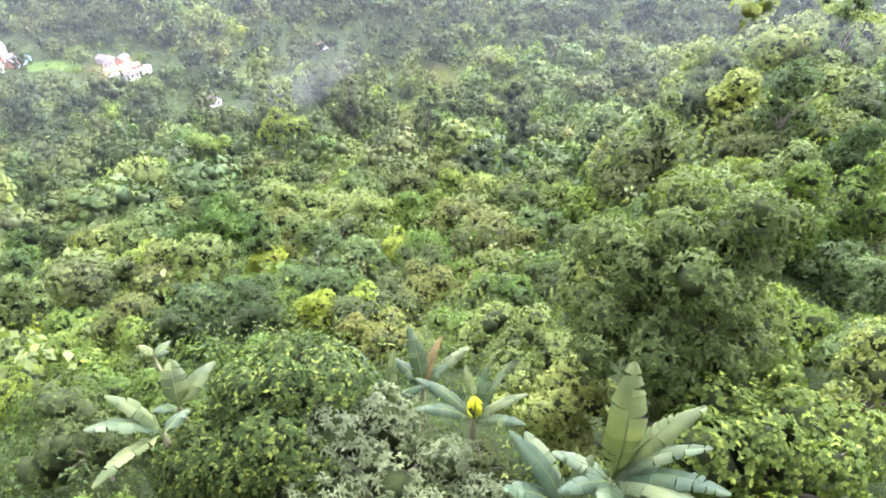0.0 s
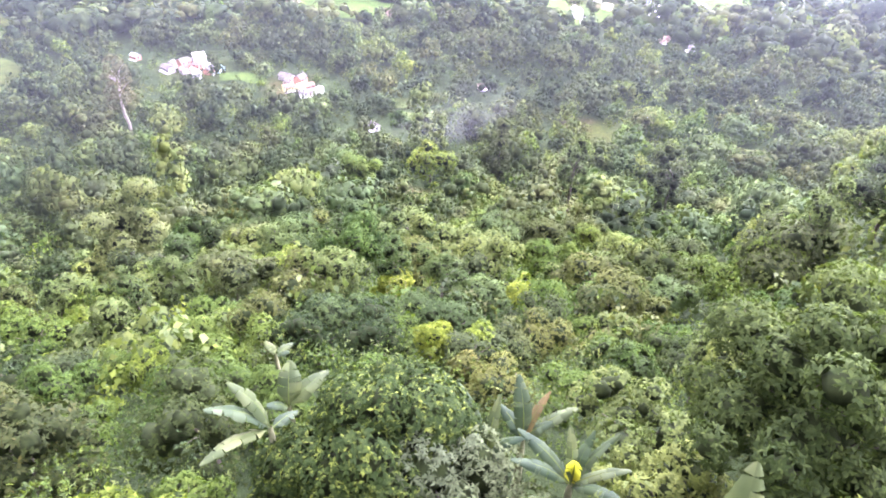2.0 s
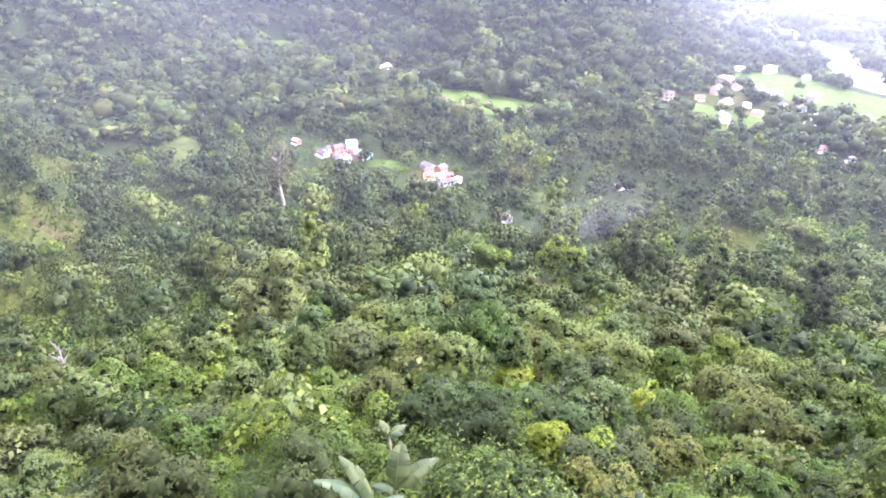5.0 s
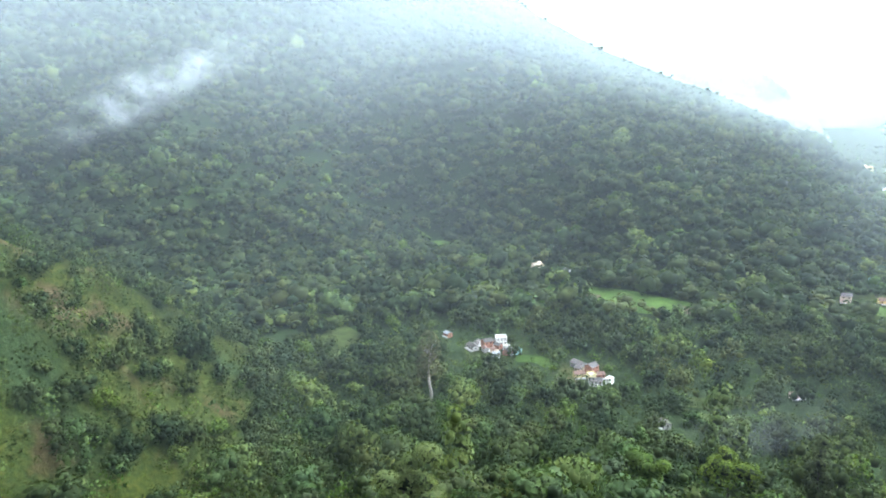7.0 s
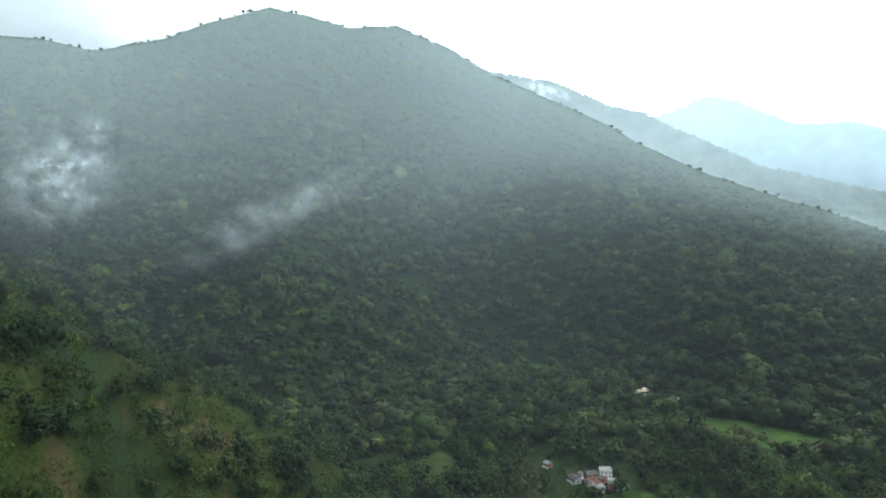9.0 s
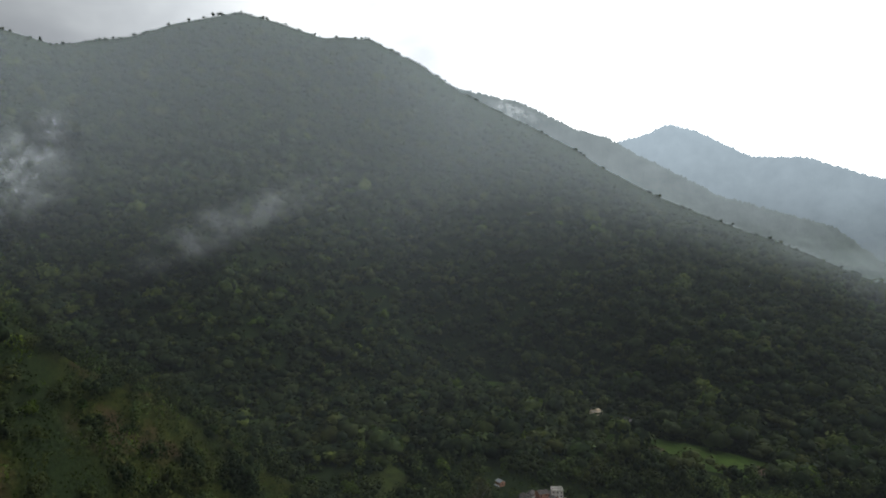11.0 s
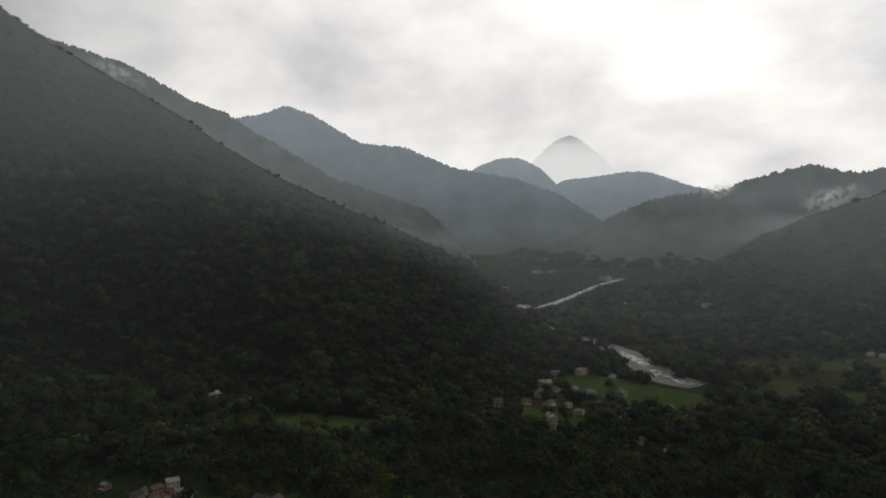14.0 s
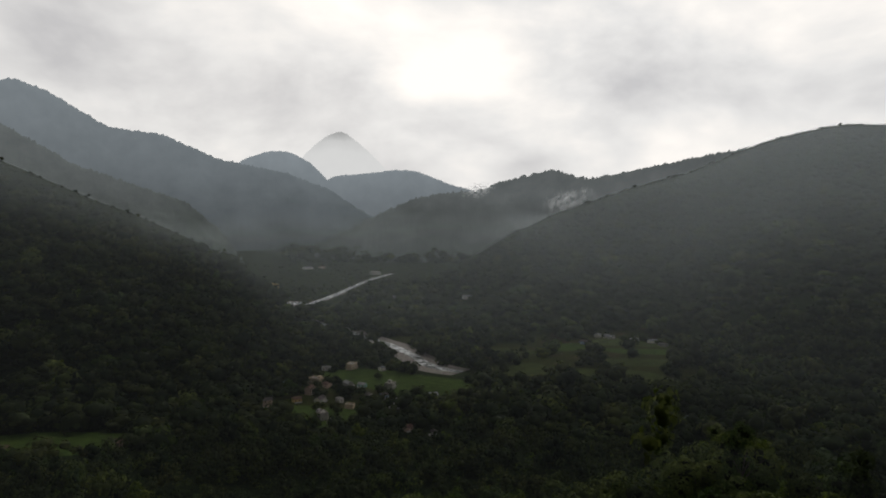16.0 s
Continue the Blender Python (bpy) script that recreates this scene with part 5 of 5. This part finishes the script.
# ---------------------------------------------------------------- houses
PAINT = {
    "white": plain_material("wall_white", (0.70, 0.66, 0.60), (0.88, 0.84, 0.78), 0.6),
    "buff": plain_material("wall_buff", (0.64, 0.50, 0.34), (0.82, 0.67, 0.48), 0.6),
    "grey": plain_material("wall_grey", (0.30, 0.28, 0.26), (0.48, 0.45, 0.42), 0.6),
    "pink": plain_material("wall_pink", (0.58, 0.42, 0.34), (0.76, 0.58, 0.48), 0.6),
    "ochre": plain_material("wall_ochre", (0.58, 0.40, 0.15), (0.76, 0.55, 0.24), 0.6),
    "yellow": plain_material("wall_yellow", (0.68, 0.56, 0.24), (0.85, 0.74, 0.38), 0.6),
    "teal": plain_material("wall_teal", (0.30, 0.52, 0.50), (0.50, 0.70, 0.68), 0.6),
    "blue": plain_material("wall_blue", (0.34, 0.45, 0.62), (0.52, 0.62, 0.76), 0.6),
    "brick": plain_material("wall_brick", (0.28, 0.13, 0.09), (0.45, 0.24, 0.17), 0.9),
}
ROOF = {
    "slate": plain_material("roof_slate", (0.060, 0.052, 0.050), (0.130, 0.112, 0.105), 0.8),
    "tile": plain_material("roof_tile", (0.10, 0.060, 0.046), (0.19, 0.118, 0.088), 0.8),
    "tin": plain_material("roof_tin", (0.16, 0.16, 0.165), (0.32, 0.32, 0.33), 0.5, 0.7),
    "terrace": plain_material("roof_terrace", (0.20, 0.185, 0.17), (0.36, 0.335, 0.31), 0.5),
}
WINDOW = plain_material("window_dark", (0.015, 0.017, 0.02), (0.04, 0.045, 0.05), 1.5, 0.15)
DOOR = plain_material("door_wood", (0.07, 0.035, 0.02), (0.16, 0.085, 0.045), 2.0, 0.6)
CONCRETE = plain_material("concrete_slab", (0.38, 0.36, 0.34), (0.55, 0.53, 0.50), 0.7)


def box(bm, x0, x1, y0, y1, z0, z1):
    m = Matrix.Translation(((x0 + x1) / 2, (y0 + y1) / 2, (z0 + z1) / 2)) @ Matrix.Diagonal((x1 - x0, y1 - y0, z1 - z0, 1))
    bmesh.ops.create_cube(bm, size=1, matrix=m)


def walls(bm, w, d, h, openings, t=0.25):
    """Four walls; the front one, towards -y, and the right one are cut by openings (side, x, z, width, height)."""
    for side in ("front", "right"):
        span = w if side == "front" else d - 2 * t
        holes = sorted([o for o in openings if o[0] == side], key=lambda o: o[1])
        cuts = sorted({-span / 2, span / 2, *[o[1] - o[3] / 2 for o in holes], *[o[1] + o[3] / 2 for o in holes]})
        for a, b in zip(cuts, cuts[1:]):
            over = sorted([(o[2], o[2] + o[4]) for o in holes if o[1] - o[3] / 2 < (a + b) / 2 < o[1] + o[3] / 2])
            z = -0.6
            for lo, hi in [*over, (h, h)]:
                if lo > z + 0.01:
                    if side == "front":
                        box(bm, a, b, -d / 2, -d / 2 + t, z, lo)
                    else:
                        box(bm, w / 2 - t, w / 2, a, b, z, lo)
                z = hi
    box(bm, -w / 2, w / 2, d / 2 - t, d / 2, -0.6, h)
    box(bm, -w / 2, -w / 2 + t, -d / 2 + t, d / 2 - t, -0.6, h)


def make_house(x, y, turn, w, d, storeys, wall, roof, shape, k):
    words = {"flat": "flat roof terrace", "gable": "pitched roof"}[shape]
    roof_word = {"slate": "grey slate", "tile": "brown tiled", "tin": "pale tin", "terrace": "concrete"}[roof]
    size = "two-storey" if storeys == 2 else "single-storey"
    root = tagged(new("house"), f"{size} {wall} house with {roof_word} {words} among trees", "house")
    h = 2.9 * storeys
    holes = []
    n = max(2, int(w / 3))
    door = k % n
    for s in range(storeys):
        for i in range(n):
            cx = -w / 2 + (i + 0.5) * w / n
            holes.append(("front", cx, 0.0 if (s == 0 and i == door) else 0.9 + 2.9 * s, 1.0 if (s == 0 and i == door) else 1.2, 2.1 if (s == 0 and i == door) else 1.25))
        holes.append(("right", 0.0, 0.9 + 2.9 * s, 1.2, 1.25))
    bm = bmesh.new()
    walls(bm, w, d, h, holes)
    bm_part("wall", bm, PAINT[wall], root)
    for side, c, z, ww, hh in holes:
        bm = bmesh.new()
        if side == "front":
            box(bm, c - ww / 2, c + ww / 2, -d / 2 + 0.12, -d / 2 + 0.2, z, z + hh)
        else:
            box(bm, w / 2 - 0.2, w / 2 - 0.12, c - ww / 2, c + ww / 2, z, z + hh)
        bm_part("door" if z == 0 else "window", bm, DOOR if z == 0 else WINDOW, root)
    bm = bmesh.new()
    if shape == "flat":
        box(bm, -w / 2 - 0.35, w / 2 + 0.35, -d / 2 - 0.6, d / 2 + 0.35, h, h + 0.18)
        bm_part("roof", bm, ROOF[roof], root)
        bm = bmesh.new()
        for x0, x1, y0, y1 in ((-w / 2, w / 2, -d / 2, -d / 2 + 0.15), (-w / 2, w / 2, d / 2 - 0.15, d / 2), (-w / 2, -w / 2 + 0.15, -d / 2 + 0.15, d / 2 - 0.15), (w / 2 - 0.15, w / 2, -d / 2 + 0.15, d / 2 - 0.15)):
            box(bm, x0, x1, y0, y1, h + 0.18, h + 0.95)
        bm_part("parapet", bm, PAINT[wall], root)
        if storeys == 2 and k % 2:
            bm = bmesh.new()
            box(bm, w * 0.1, w * 0.42, 0, d * 0.4, h + 0.18, h + 2.4)
            bm_part("stair_head", bm, PAINT[wall], root)
        if storeys == 2:
            bm = bmesh.new()
            box(bm, -w / 2, w / 2, -d / 2 - 1.1, -d / 2, 2.75, 2.9)
            bm_part("balcony", bm, CONCRETE, root)
            for px in (-w / 2 + 0.15, 0.0, w / 2 - 0.15):
                bm = bmesh.new()
                box(bm, px - 0.12, px + 0.12, -d / 2 - 1.1, -d / 2 - 0.86, -0.6, 2.75)
                bm_part("post", bm, PAINT[wall], root)
    else:
        rise = d * 0.27
        for sgn in (-1, 1):
            y0, z0 = sgn * (d / 2 + 0.5), h - 0.22
            vs = [bm.verts.new(p) for p in ((-w / 2 - 0.4, y0, z0), (w / 2 + 0.4, y0, z0), (w / 2 + 0.4, 0, h + rise), (-w / 2 - 0.4, 0, h + rise),
                                            (-w / 2 - 0.4, y0, z0 + 0.14), (w / 2 + 0.4, y0, z0 + 0.14), (w / 2 + 0.4, 0, h + rise + 0.14), (-w / 2 - 0.4, 0, h + rise + 0.14))]
            for q in ((0, 1, 2, 3), (4, 5, 6, 7), (0, 1, 5, 4), (1, 2, 6, 5), (2, 3, 7, 6), (3, 0, 4, 7)):
                bm.faces.new([vs[i] for i in q])
            bm_part("roof_slope", bm, ROOF[roof], root)
            bm = bmesh.new()
        for sx in (-1, 1):
            vs = [bm.verts.new((sx * w / 2 + off, yy, zz)) for off in (0, -sx * 0.25) for yy, zz in ((-d / 2, h), (d / 2, h), (0, h + rise - 0.02))]
            for q in ((0, 1, 2), (3, 4, 5), (0, 1, 4, 3), (1, 2, 5, 4), (2, 0, 3, 5)):
                bm.faces.new([vs[i] for i in q])
            bm_part("gable", bm, PAINT[wall], root)
            bm = bmesh.new()
        bm.free()
        bm = bmesh.new()
        box(bm, -w / 2, w / 2, -d / 2 - 1.8, -d / 2 - 0.02, -0.6, 0.15)
        bm_part("plinth", bm, CONCRETE, root)
    root.matrix_basis = pose(x, y, height1(x, y) + 0.4, 0, 0, turn + (35, -50, 140, 62, 20)[k % 5])
    far = math.hypot(x, y)
    root.scale = ((0.54 if far < 320 else 0.64) if far < 700 else 0.9,) * 3
    return root


for k, row in enumerate(HOUSES):
    make_house(*row, k)


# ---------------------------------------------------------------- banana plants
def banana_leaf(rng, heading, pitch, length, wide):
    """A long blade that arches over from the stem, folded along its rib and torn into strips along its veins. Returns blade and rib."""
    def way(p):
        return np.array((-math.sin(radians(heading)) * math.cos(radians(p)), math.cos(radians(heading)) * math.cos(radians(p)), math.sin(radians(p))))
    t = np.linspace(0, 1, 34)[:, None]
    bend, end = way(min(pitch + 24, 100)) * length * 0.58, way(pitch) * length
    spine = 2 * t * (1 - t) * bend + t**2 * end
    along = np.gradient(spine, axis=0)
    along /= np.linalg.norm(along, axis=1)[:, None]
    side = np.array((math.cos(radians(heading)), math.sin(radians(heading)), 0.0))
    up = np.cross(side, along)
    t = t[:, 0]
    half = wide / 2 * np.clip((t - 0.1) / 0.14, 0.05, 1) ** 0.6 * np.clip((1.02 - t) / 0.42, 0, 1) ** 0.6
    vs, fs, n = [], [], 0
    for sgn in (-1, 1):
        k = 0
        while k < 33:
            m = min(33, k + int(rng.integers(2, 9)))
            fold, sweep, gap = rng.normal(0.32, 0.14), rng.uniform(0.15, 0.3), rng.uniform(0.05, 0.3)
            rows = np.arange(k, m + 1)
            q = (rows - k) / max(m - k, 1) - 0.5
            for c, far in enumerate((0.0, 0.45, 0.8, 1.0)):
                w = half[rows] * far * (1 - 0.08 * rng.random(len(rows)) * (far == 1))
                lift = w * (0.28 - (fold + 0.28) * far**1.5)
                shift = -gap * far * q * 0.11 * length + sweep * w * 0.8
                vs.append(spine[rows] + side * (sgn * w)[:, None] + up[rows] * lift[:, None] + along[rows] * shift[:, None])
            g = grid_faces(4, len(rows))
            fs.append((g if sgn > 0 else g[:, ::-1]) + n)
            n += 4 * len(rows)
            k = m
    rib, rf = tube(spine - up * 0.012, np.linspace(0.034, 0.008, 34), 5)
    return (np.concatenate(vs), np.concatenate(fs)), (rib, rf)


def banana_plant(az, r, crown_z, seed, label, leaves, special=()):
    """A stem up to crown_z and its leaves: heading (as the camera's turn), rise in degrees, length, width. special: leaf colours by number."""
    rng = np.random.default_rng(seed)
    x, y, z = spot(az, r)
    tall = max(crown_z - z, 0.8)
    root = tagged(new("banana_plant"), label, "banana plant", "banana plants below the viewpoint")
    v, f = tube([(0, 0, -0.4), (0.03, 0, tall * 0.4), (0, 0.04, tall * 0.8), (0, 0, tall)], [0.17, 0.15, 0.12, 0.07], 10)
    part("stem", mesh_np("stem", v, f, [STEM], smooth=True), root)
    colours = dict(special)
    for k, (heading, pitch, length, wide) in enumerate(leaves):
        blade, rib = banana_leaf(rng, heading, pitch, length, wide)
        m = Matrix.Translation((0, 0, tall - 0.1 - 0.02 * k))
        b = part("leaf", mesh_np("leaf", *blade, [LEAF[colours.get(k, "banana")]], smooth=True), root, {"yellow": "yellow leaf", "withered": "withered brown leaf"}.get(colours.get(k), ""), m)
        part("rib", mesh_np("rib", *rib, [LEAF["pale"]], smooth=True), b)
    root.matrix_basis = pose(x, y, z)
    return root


BANANA = "banana plant with broad grey-green arching leaves"
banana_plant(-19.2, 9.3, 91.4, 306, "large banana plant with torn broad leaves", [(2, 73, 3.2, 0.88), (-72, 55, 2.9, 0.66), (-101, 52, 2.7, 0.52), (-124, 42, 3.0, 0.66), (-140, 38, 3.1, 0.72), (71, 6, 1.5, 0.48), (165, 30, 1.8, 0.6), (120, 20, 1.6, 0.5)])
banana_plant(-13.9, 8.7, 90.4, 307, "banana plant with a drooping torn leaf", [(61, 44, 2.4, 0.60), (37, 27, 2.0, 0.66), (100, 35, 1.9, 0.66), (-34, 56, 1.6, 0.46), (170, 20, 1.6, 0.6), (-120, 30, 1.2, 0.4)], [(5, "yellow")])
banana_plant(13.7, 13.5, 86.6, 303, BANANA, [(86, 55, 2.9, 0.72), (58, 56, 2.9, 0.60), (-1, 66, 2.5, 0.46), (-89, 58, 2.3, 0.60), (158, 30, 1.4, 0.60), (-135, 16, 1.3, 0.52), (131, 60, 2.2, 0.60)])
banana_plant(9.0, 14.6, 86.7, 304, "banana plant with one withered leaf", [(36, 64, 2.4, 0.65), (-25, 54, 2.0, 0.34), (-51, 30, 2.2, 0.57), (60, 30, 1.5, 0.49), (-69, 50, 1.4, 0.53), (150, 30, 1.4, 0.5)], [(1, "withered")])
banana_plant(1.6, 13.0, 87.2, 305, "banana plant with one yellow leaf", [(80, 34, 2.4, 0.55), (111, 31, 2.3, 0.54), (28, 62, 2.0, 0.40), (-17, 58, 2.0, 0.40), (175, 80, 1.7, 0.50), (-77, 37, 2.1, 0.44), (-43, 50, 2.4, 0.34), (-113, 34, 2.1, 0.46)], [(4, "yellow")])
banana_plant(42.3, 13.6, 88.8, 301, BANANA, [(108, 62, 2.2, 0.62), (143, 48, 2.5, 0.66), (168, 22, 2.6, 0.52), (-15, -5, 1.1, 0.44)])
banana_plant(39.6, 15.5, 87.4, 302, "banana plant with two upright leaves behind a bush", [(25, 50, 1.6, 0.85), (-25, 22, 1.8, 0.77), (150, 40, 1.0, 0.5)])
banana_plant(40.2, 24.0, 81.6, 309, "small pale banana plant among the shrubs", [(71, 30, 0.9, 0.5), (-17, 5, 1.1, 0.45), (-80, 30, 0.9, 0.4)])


# ---------------------------------------------------------------- low cloud, haze and smoke
def cloud_wisp(label, az, el, r, wide, tall, tilt, density, seed, layers=4, low=0.4, high=0.62):
    """A torn scrap of low cloud: several thin billowing layers behind one another."""
    root = tagged(new("cloud_wisp"), label, "cloud")
    for k in range(layers):
        rng = np.random.default_rng(seed + k)
        s, t = np.linspace(-1, 1, 25), np.linspace(-1, 1, 17)
        ss, tt = np.meshgrid(s, t, indexing="xy")
        x, y = ss * wide / 2 * rng.uniform(0.85, 1.1), (k - layers / 2) * max(8, wide * 0.07) + 3 * wave(ss * 40, tt * 40, 50, seed + k)
        z = tt * tall / 2 * (1 + 0.35 * wave(ss * 30, tt * 20, 50, seed + 9 + k)) + ss * tilt
        a = (1 - smooth_step(np.sqrt(ss**2 + tt**2), 0.15, 0.98)) ** 1.2
        uv = np.stack([a, 0 * a], -1).reshape(-1, 2)
        v = np.stack([x, y, z], -1).reshape(-1, 3)
        me = mesh_np("billow", v, grid_faces(len(t), len(s)), [mist_material("cloud_billow", density, 5.0 / wide * (1 + 0.3 * k), low, high, albedo=(0.84, 0.86, 0.88))], smooth=True, uv=uv)
        part("billow", me, root)
    px, py = spot_xy(az, r)
    root.matrix_basis = pose(px, py, EYE + r * math.tan(radians(el)), 0, 0, az)
    return root


def valley_air(name, label):
    """Hazy air over the valley floor and before both mountains: three thin layers that lie a little in front of the land, thicker far off and high up."""
    az = np.arange(-66, 112, 0.5)
    r = np.r_[np.geomspace(60, 400, 70), np.linspace(404, 1700, 330), np.linspace(1710, 2450, 60)]
    aa, rr = np.meshgrid(az, r, indexing="ij")
    x, y = -np.sin(np.radians(aa)) * rr, np.cos(np.radians(aa)) * rr
    up = rr / np.where(aa > 8, curve(aa, MAIN, 2), curve(aa, RIGHT, 2))
    canopy = np.where(rr > 600, 7.0, 4.0) - 4.2 * smooth_step(up, 0.92, 0.98) * (rr < 1560)
    seen = np.maximum.accumulate(np.degrees(np.arctan2(height(x, y) + canopy - EYE, rr)), 1)
    u = np.linspace(0, 1, 130) ** 0.8
    low = np.maximum(seen[:, 0], -48)
    open_end = smooth_step(az, -10, -4) * (1 - smooth_step(az, 16, 25))
    top = seen[:, -1] + 3.5 * open_end
    el = low[:, None] + (top - low)[:, None] * u
    there = np.array([np.interp(e, q + np.arange(len(q)) * 1e-7, r) for e, q in zip(el, seen)])
    for _ in range(3):
        there[:, 1:-1] = (there[:, :-2] + 2 * there[:, 1:-1] + there[:, 2:]) / 4
        there[1:-1] = (there[:-2] + 2 * there[1:-1] + there[2:]) / 4
    # opacity painted by range, height and turn imitates haze in deep air
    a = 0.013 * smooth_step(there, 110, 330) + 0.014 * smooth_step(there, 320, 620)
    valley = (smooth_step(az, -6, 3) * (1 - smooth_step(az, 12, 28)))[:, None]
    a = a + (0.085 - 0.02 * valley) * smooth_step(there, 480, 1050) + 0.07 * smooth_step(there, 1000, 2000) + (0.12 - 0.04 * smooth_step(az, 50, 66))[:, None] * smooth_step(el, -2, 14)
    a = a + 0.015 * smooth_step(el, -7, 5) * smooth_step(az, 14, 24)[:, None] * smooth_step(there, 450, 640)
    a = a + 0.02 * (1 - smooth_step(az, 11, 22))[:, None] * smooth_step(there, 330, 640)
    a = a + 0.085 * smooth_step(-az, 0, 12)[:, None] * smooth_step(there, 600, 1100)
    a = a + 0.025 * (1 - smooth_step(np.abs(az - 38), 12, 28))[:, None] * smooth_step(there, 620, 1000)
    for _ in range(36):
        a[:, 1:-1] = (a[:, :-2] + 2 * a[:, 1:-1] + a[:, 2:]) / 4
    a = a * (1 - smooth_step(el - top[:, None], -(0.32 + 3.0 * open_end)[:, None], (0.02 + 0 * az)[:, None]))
    a = a * (smooth_step(az, -66, -56) * (1 - smooth_step(az, 102, 111)))[:, None]
    d = there.copy()
    for k in range(1, len(u)):
        near_by = (el[:, k : k + 1] - el[:, :k]) < 3.0
        d[:, k] = np.minimum(d[:, k], np.where(near_by, there[:, :k], 1e9).min(1))
    for _ in range(5):
        d[:, 1:-1] = (d[:, :-2] + 2 * d[:, 1:-1] + d[:, 2:]) / 4
        d[1:-1] = (d[:-2] + 2 * d[1:-1] + d[2:]) / 4
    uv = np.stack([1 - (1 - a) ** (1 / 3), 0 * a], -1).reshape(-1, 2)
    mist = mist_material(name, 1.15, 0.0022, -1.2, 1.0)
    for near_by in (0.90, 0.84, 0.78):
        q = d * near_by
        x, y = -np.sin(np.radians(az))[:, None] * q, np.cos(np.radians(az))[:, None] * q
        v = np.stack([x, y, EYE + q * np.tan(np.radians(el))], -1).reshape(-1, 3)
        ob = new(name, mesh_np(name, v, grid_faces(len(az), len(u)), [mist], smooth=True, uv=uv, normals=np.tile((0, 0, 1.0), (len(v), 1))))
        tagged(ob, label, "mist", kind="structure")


valley_air("mountain_haze", "thin grey haze over the valley and the mountain slopes")
cloud_wisp("torn white cloud scrap drifting along the mountain", 85.5, 6.0, 590, 108, 100, 8, 0.26, 201, 3, 0.38, 0.76)
cloud_wisp("small cloud scrap climbing the mountain slope", 83.0, 9.6, 640, 42, 48, 4, 0.22, 211, 2, 0.32, 0.8)
cloud_wisp("long thin cloud scrap on the mountain slope", 69.6, 3.0, 530, 210, 52, 44, 0.17, 221, 2, 0.36, 0.8)
cloud_wisp("white cloud lying in the saddle of the ridge", -10.8, 2.6, 1520, 150, 60, 18, 0.5, 231, 2)
cloud_wisp("white cloud scrap on the ridge's shoulder", -3.0, 3.4, 1560, 110, 44, 10, 0.5, 241, 2)
cloud_wisp("white cloud caught behind the mountain's shoulder", 46.0, 12.3, 1200, 130, 40, -22, 0.25, 251, 2)
cloud_wisp("thin blue wood smoke drifting over the trees", 20.5, -24.8, 186, 62, 26, 12, 0.024, 281, 1, -0.2, 1.0)
cloud_wisp("thin blue wood smoke rising from the trees", 25.5, -28.5, 186, 16, 9, 2, 0.05, 291, 1, 0.3, 0.7)


# ---------------------------------------------------------------- true size
def size_at(r):
    """The plan is drawn small away from the viewpoint; this is how much larger the land is at plan range r."""
    full = 1 + 0.65 * smooth_step(r, 25, 150)
    return np.where(r < 1600, full, (2640 + (r - 1600) * 0.66) / np.maximum(r, 1))


def bring_to_size():
    """Every thing is moved straight away from the viewpoint to its true distance and grows by as much."""
    eye = np.array((0, 0, EYE))
    for ob in [o for o in scene.objects if o.parent is None and o.type in ("MESH", "EMPTY")]:
        if ob.type == "EMPTY":
            k = float(size_at(math.hypot(ob.location.x, ob.location.y)))
            ob.location = Vector(eye + (np.array(ob.location) - eye) * k)
            ob.scale = ob.scale * k
        else:
            v = np.empty(len(ob.data.vertices) * 3, np.float32)
            ob.data.vertices.foreach_get("co", v)
            v = v.reshape(-1, 3) - eye
            v = v * size_at(np.hypot(v[:, 0], v[:, 1]))[:, None] + eye
            ob.data.vertices.foreach_set("co", v.astype(np.float32).ravel())
            ob.data.update()


bring_to_size()
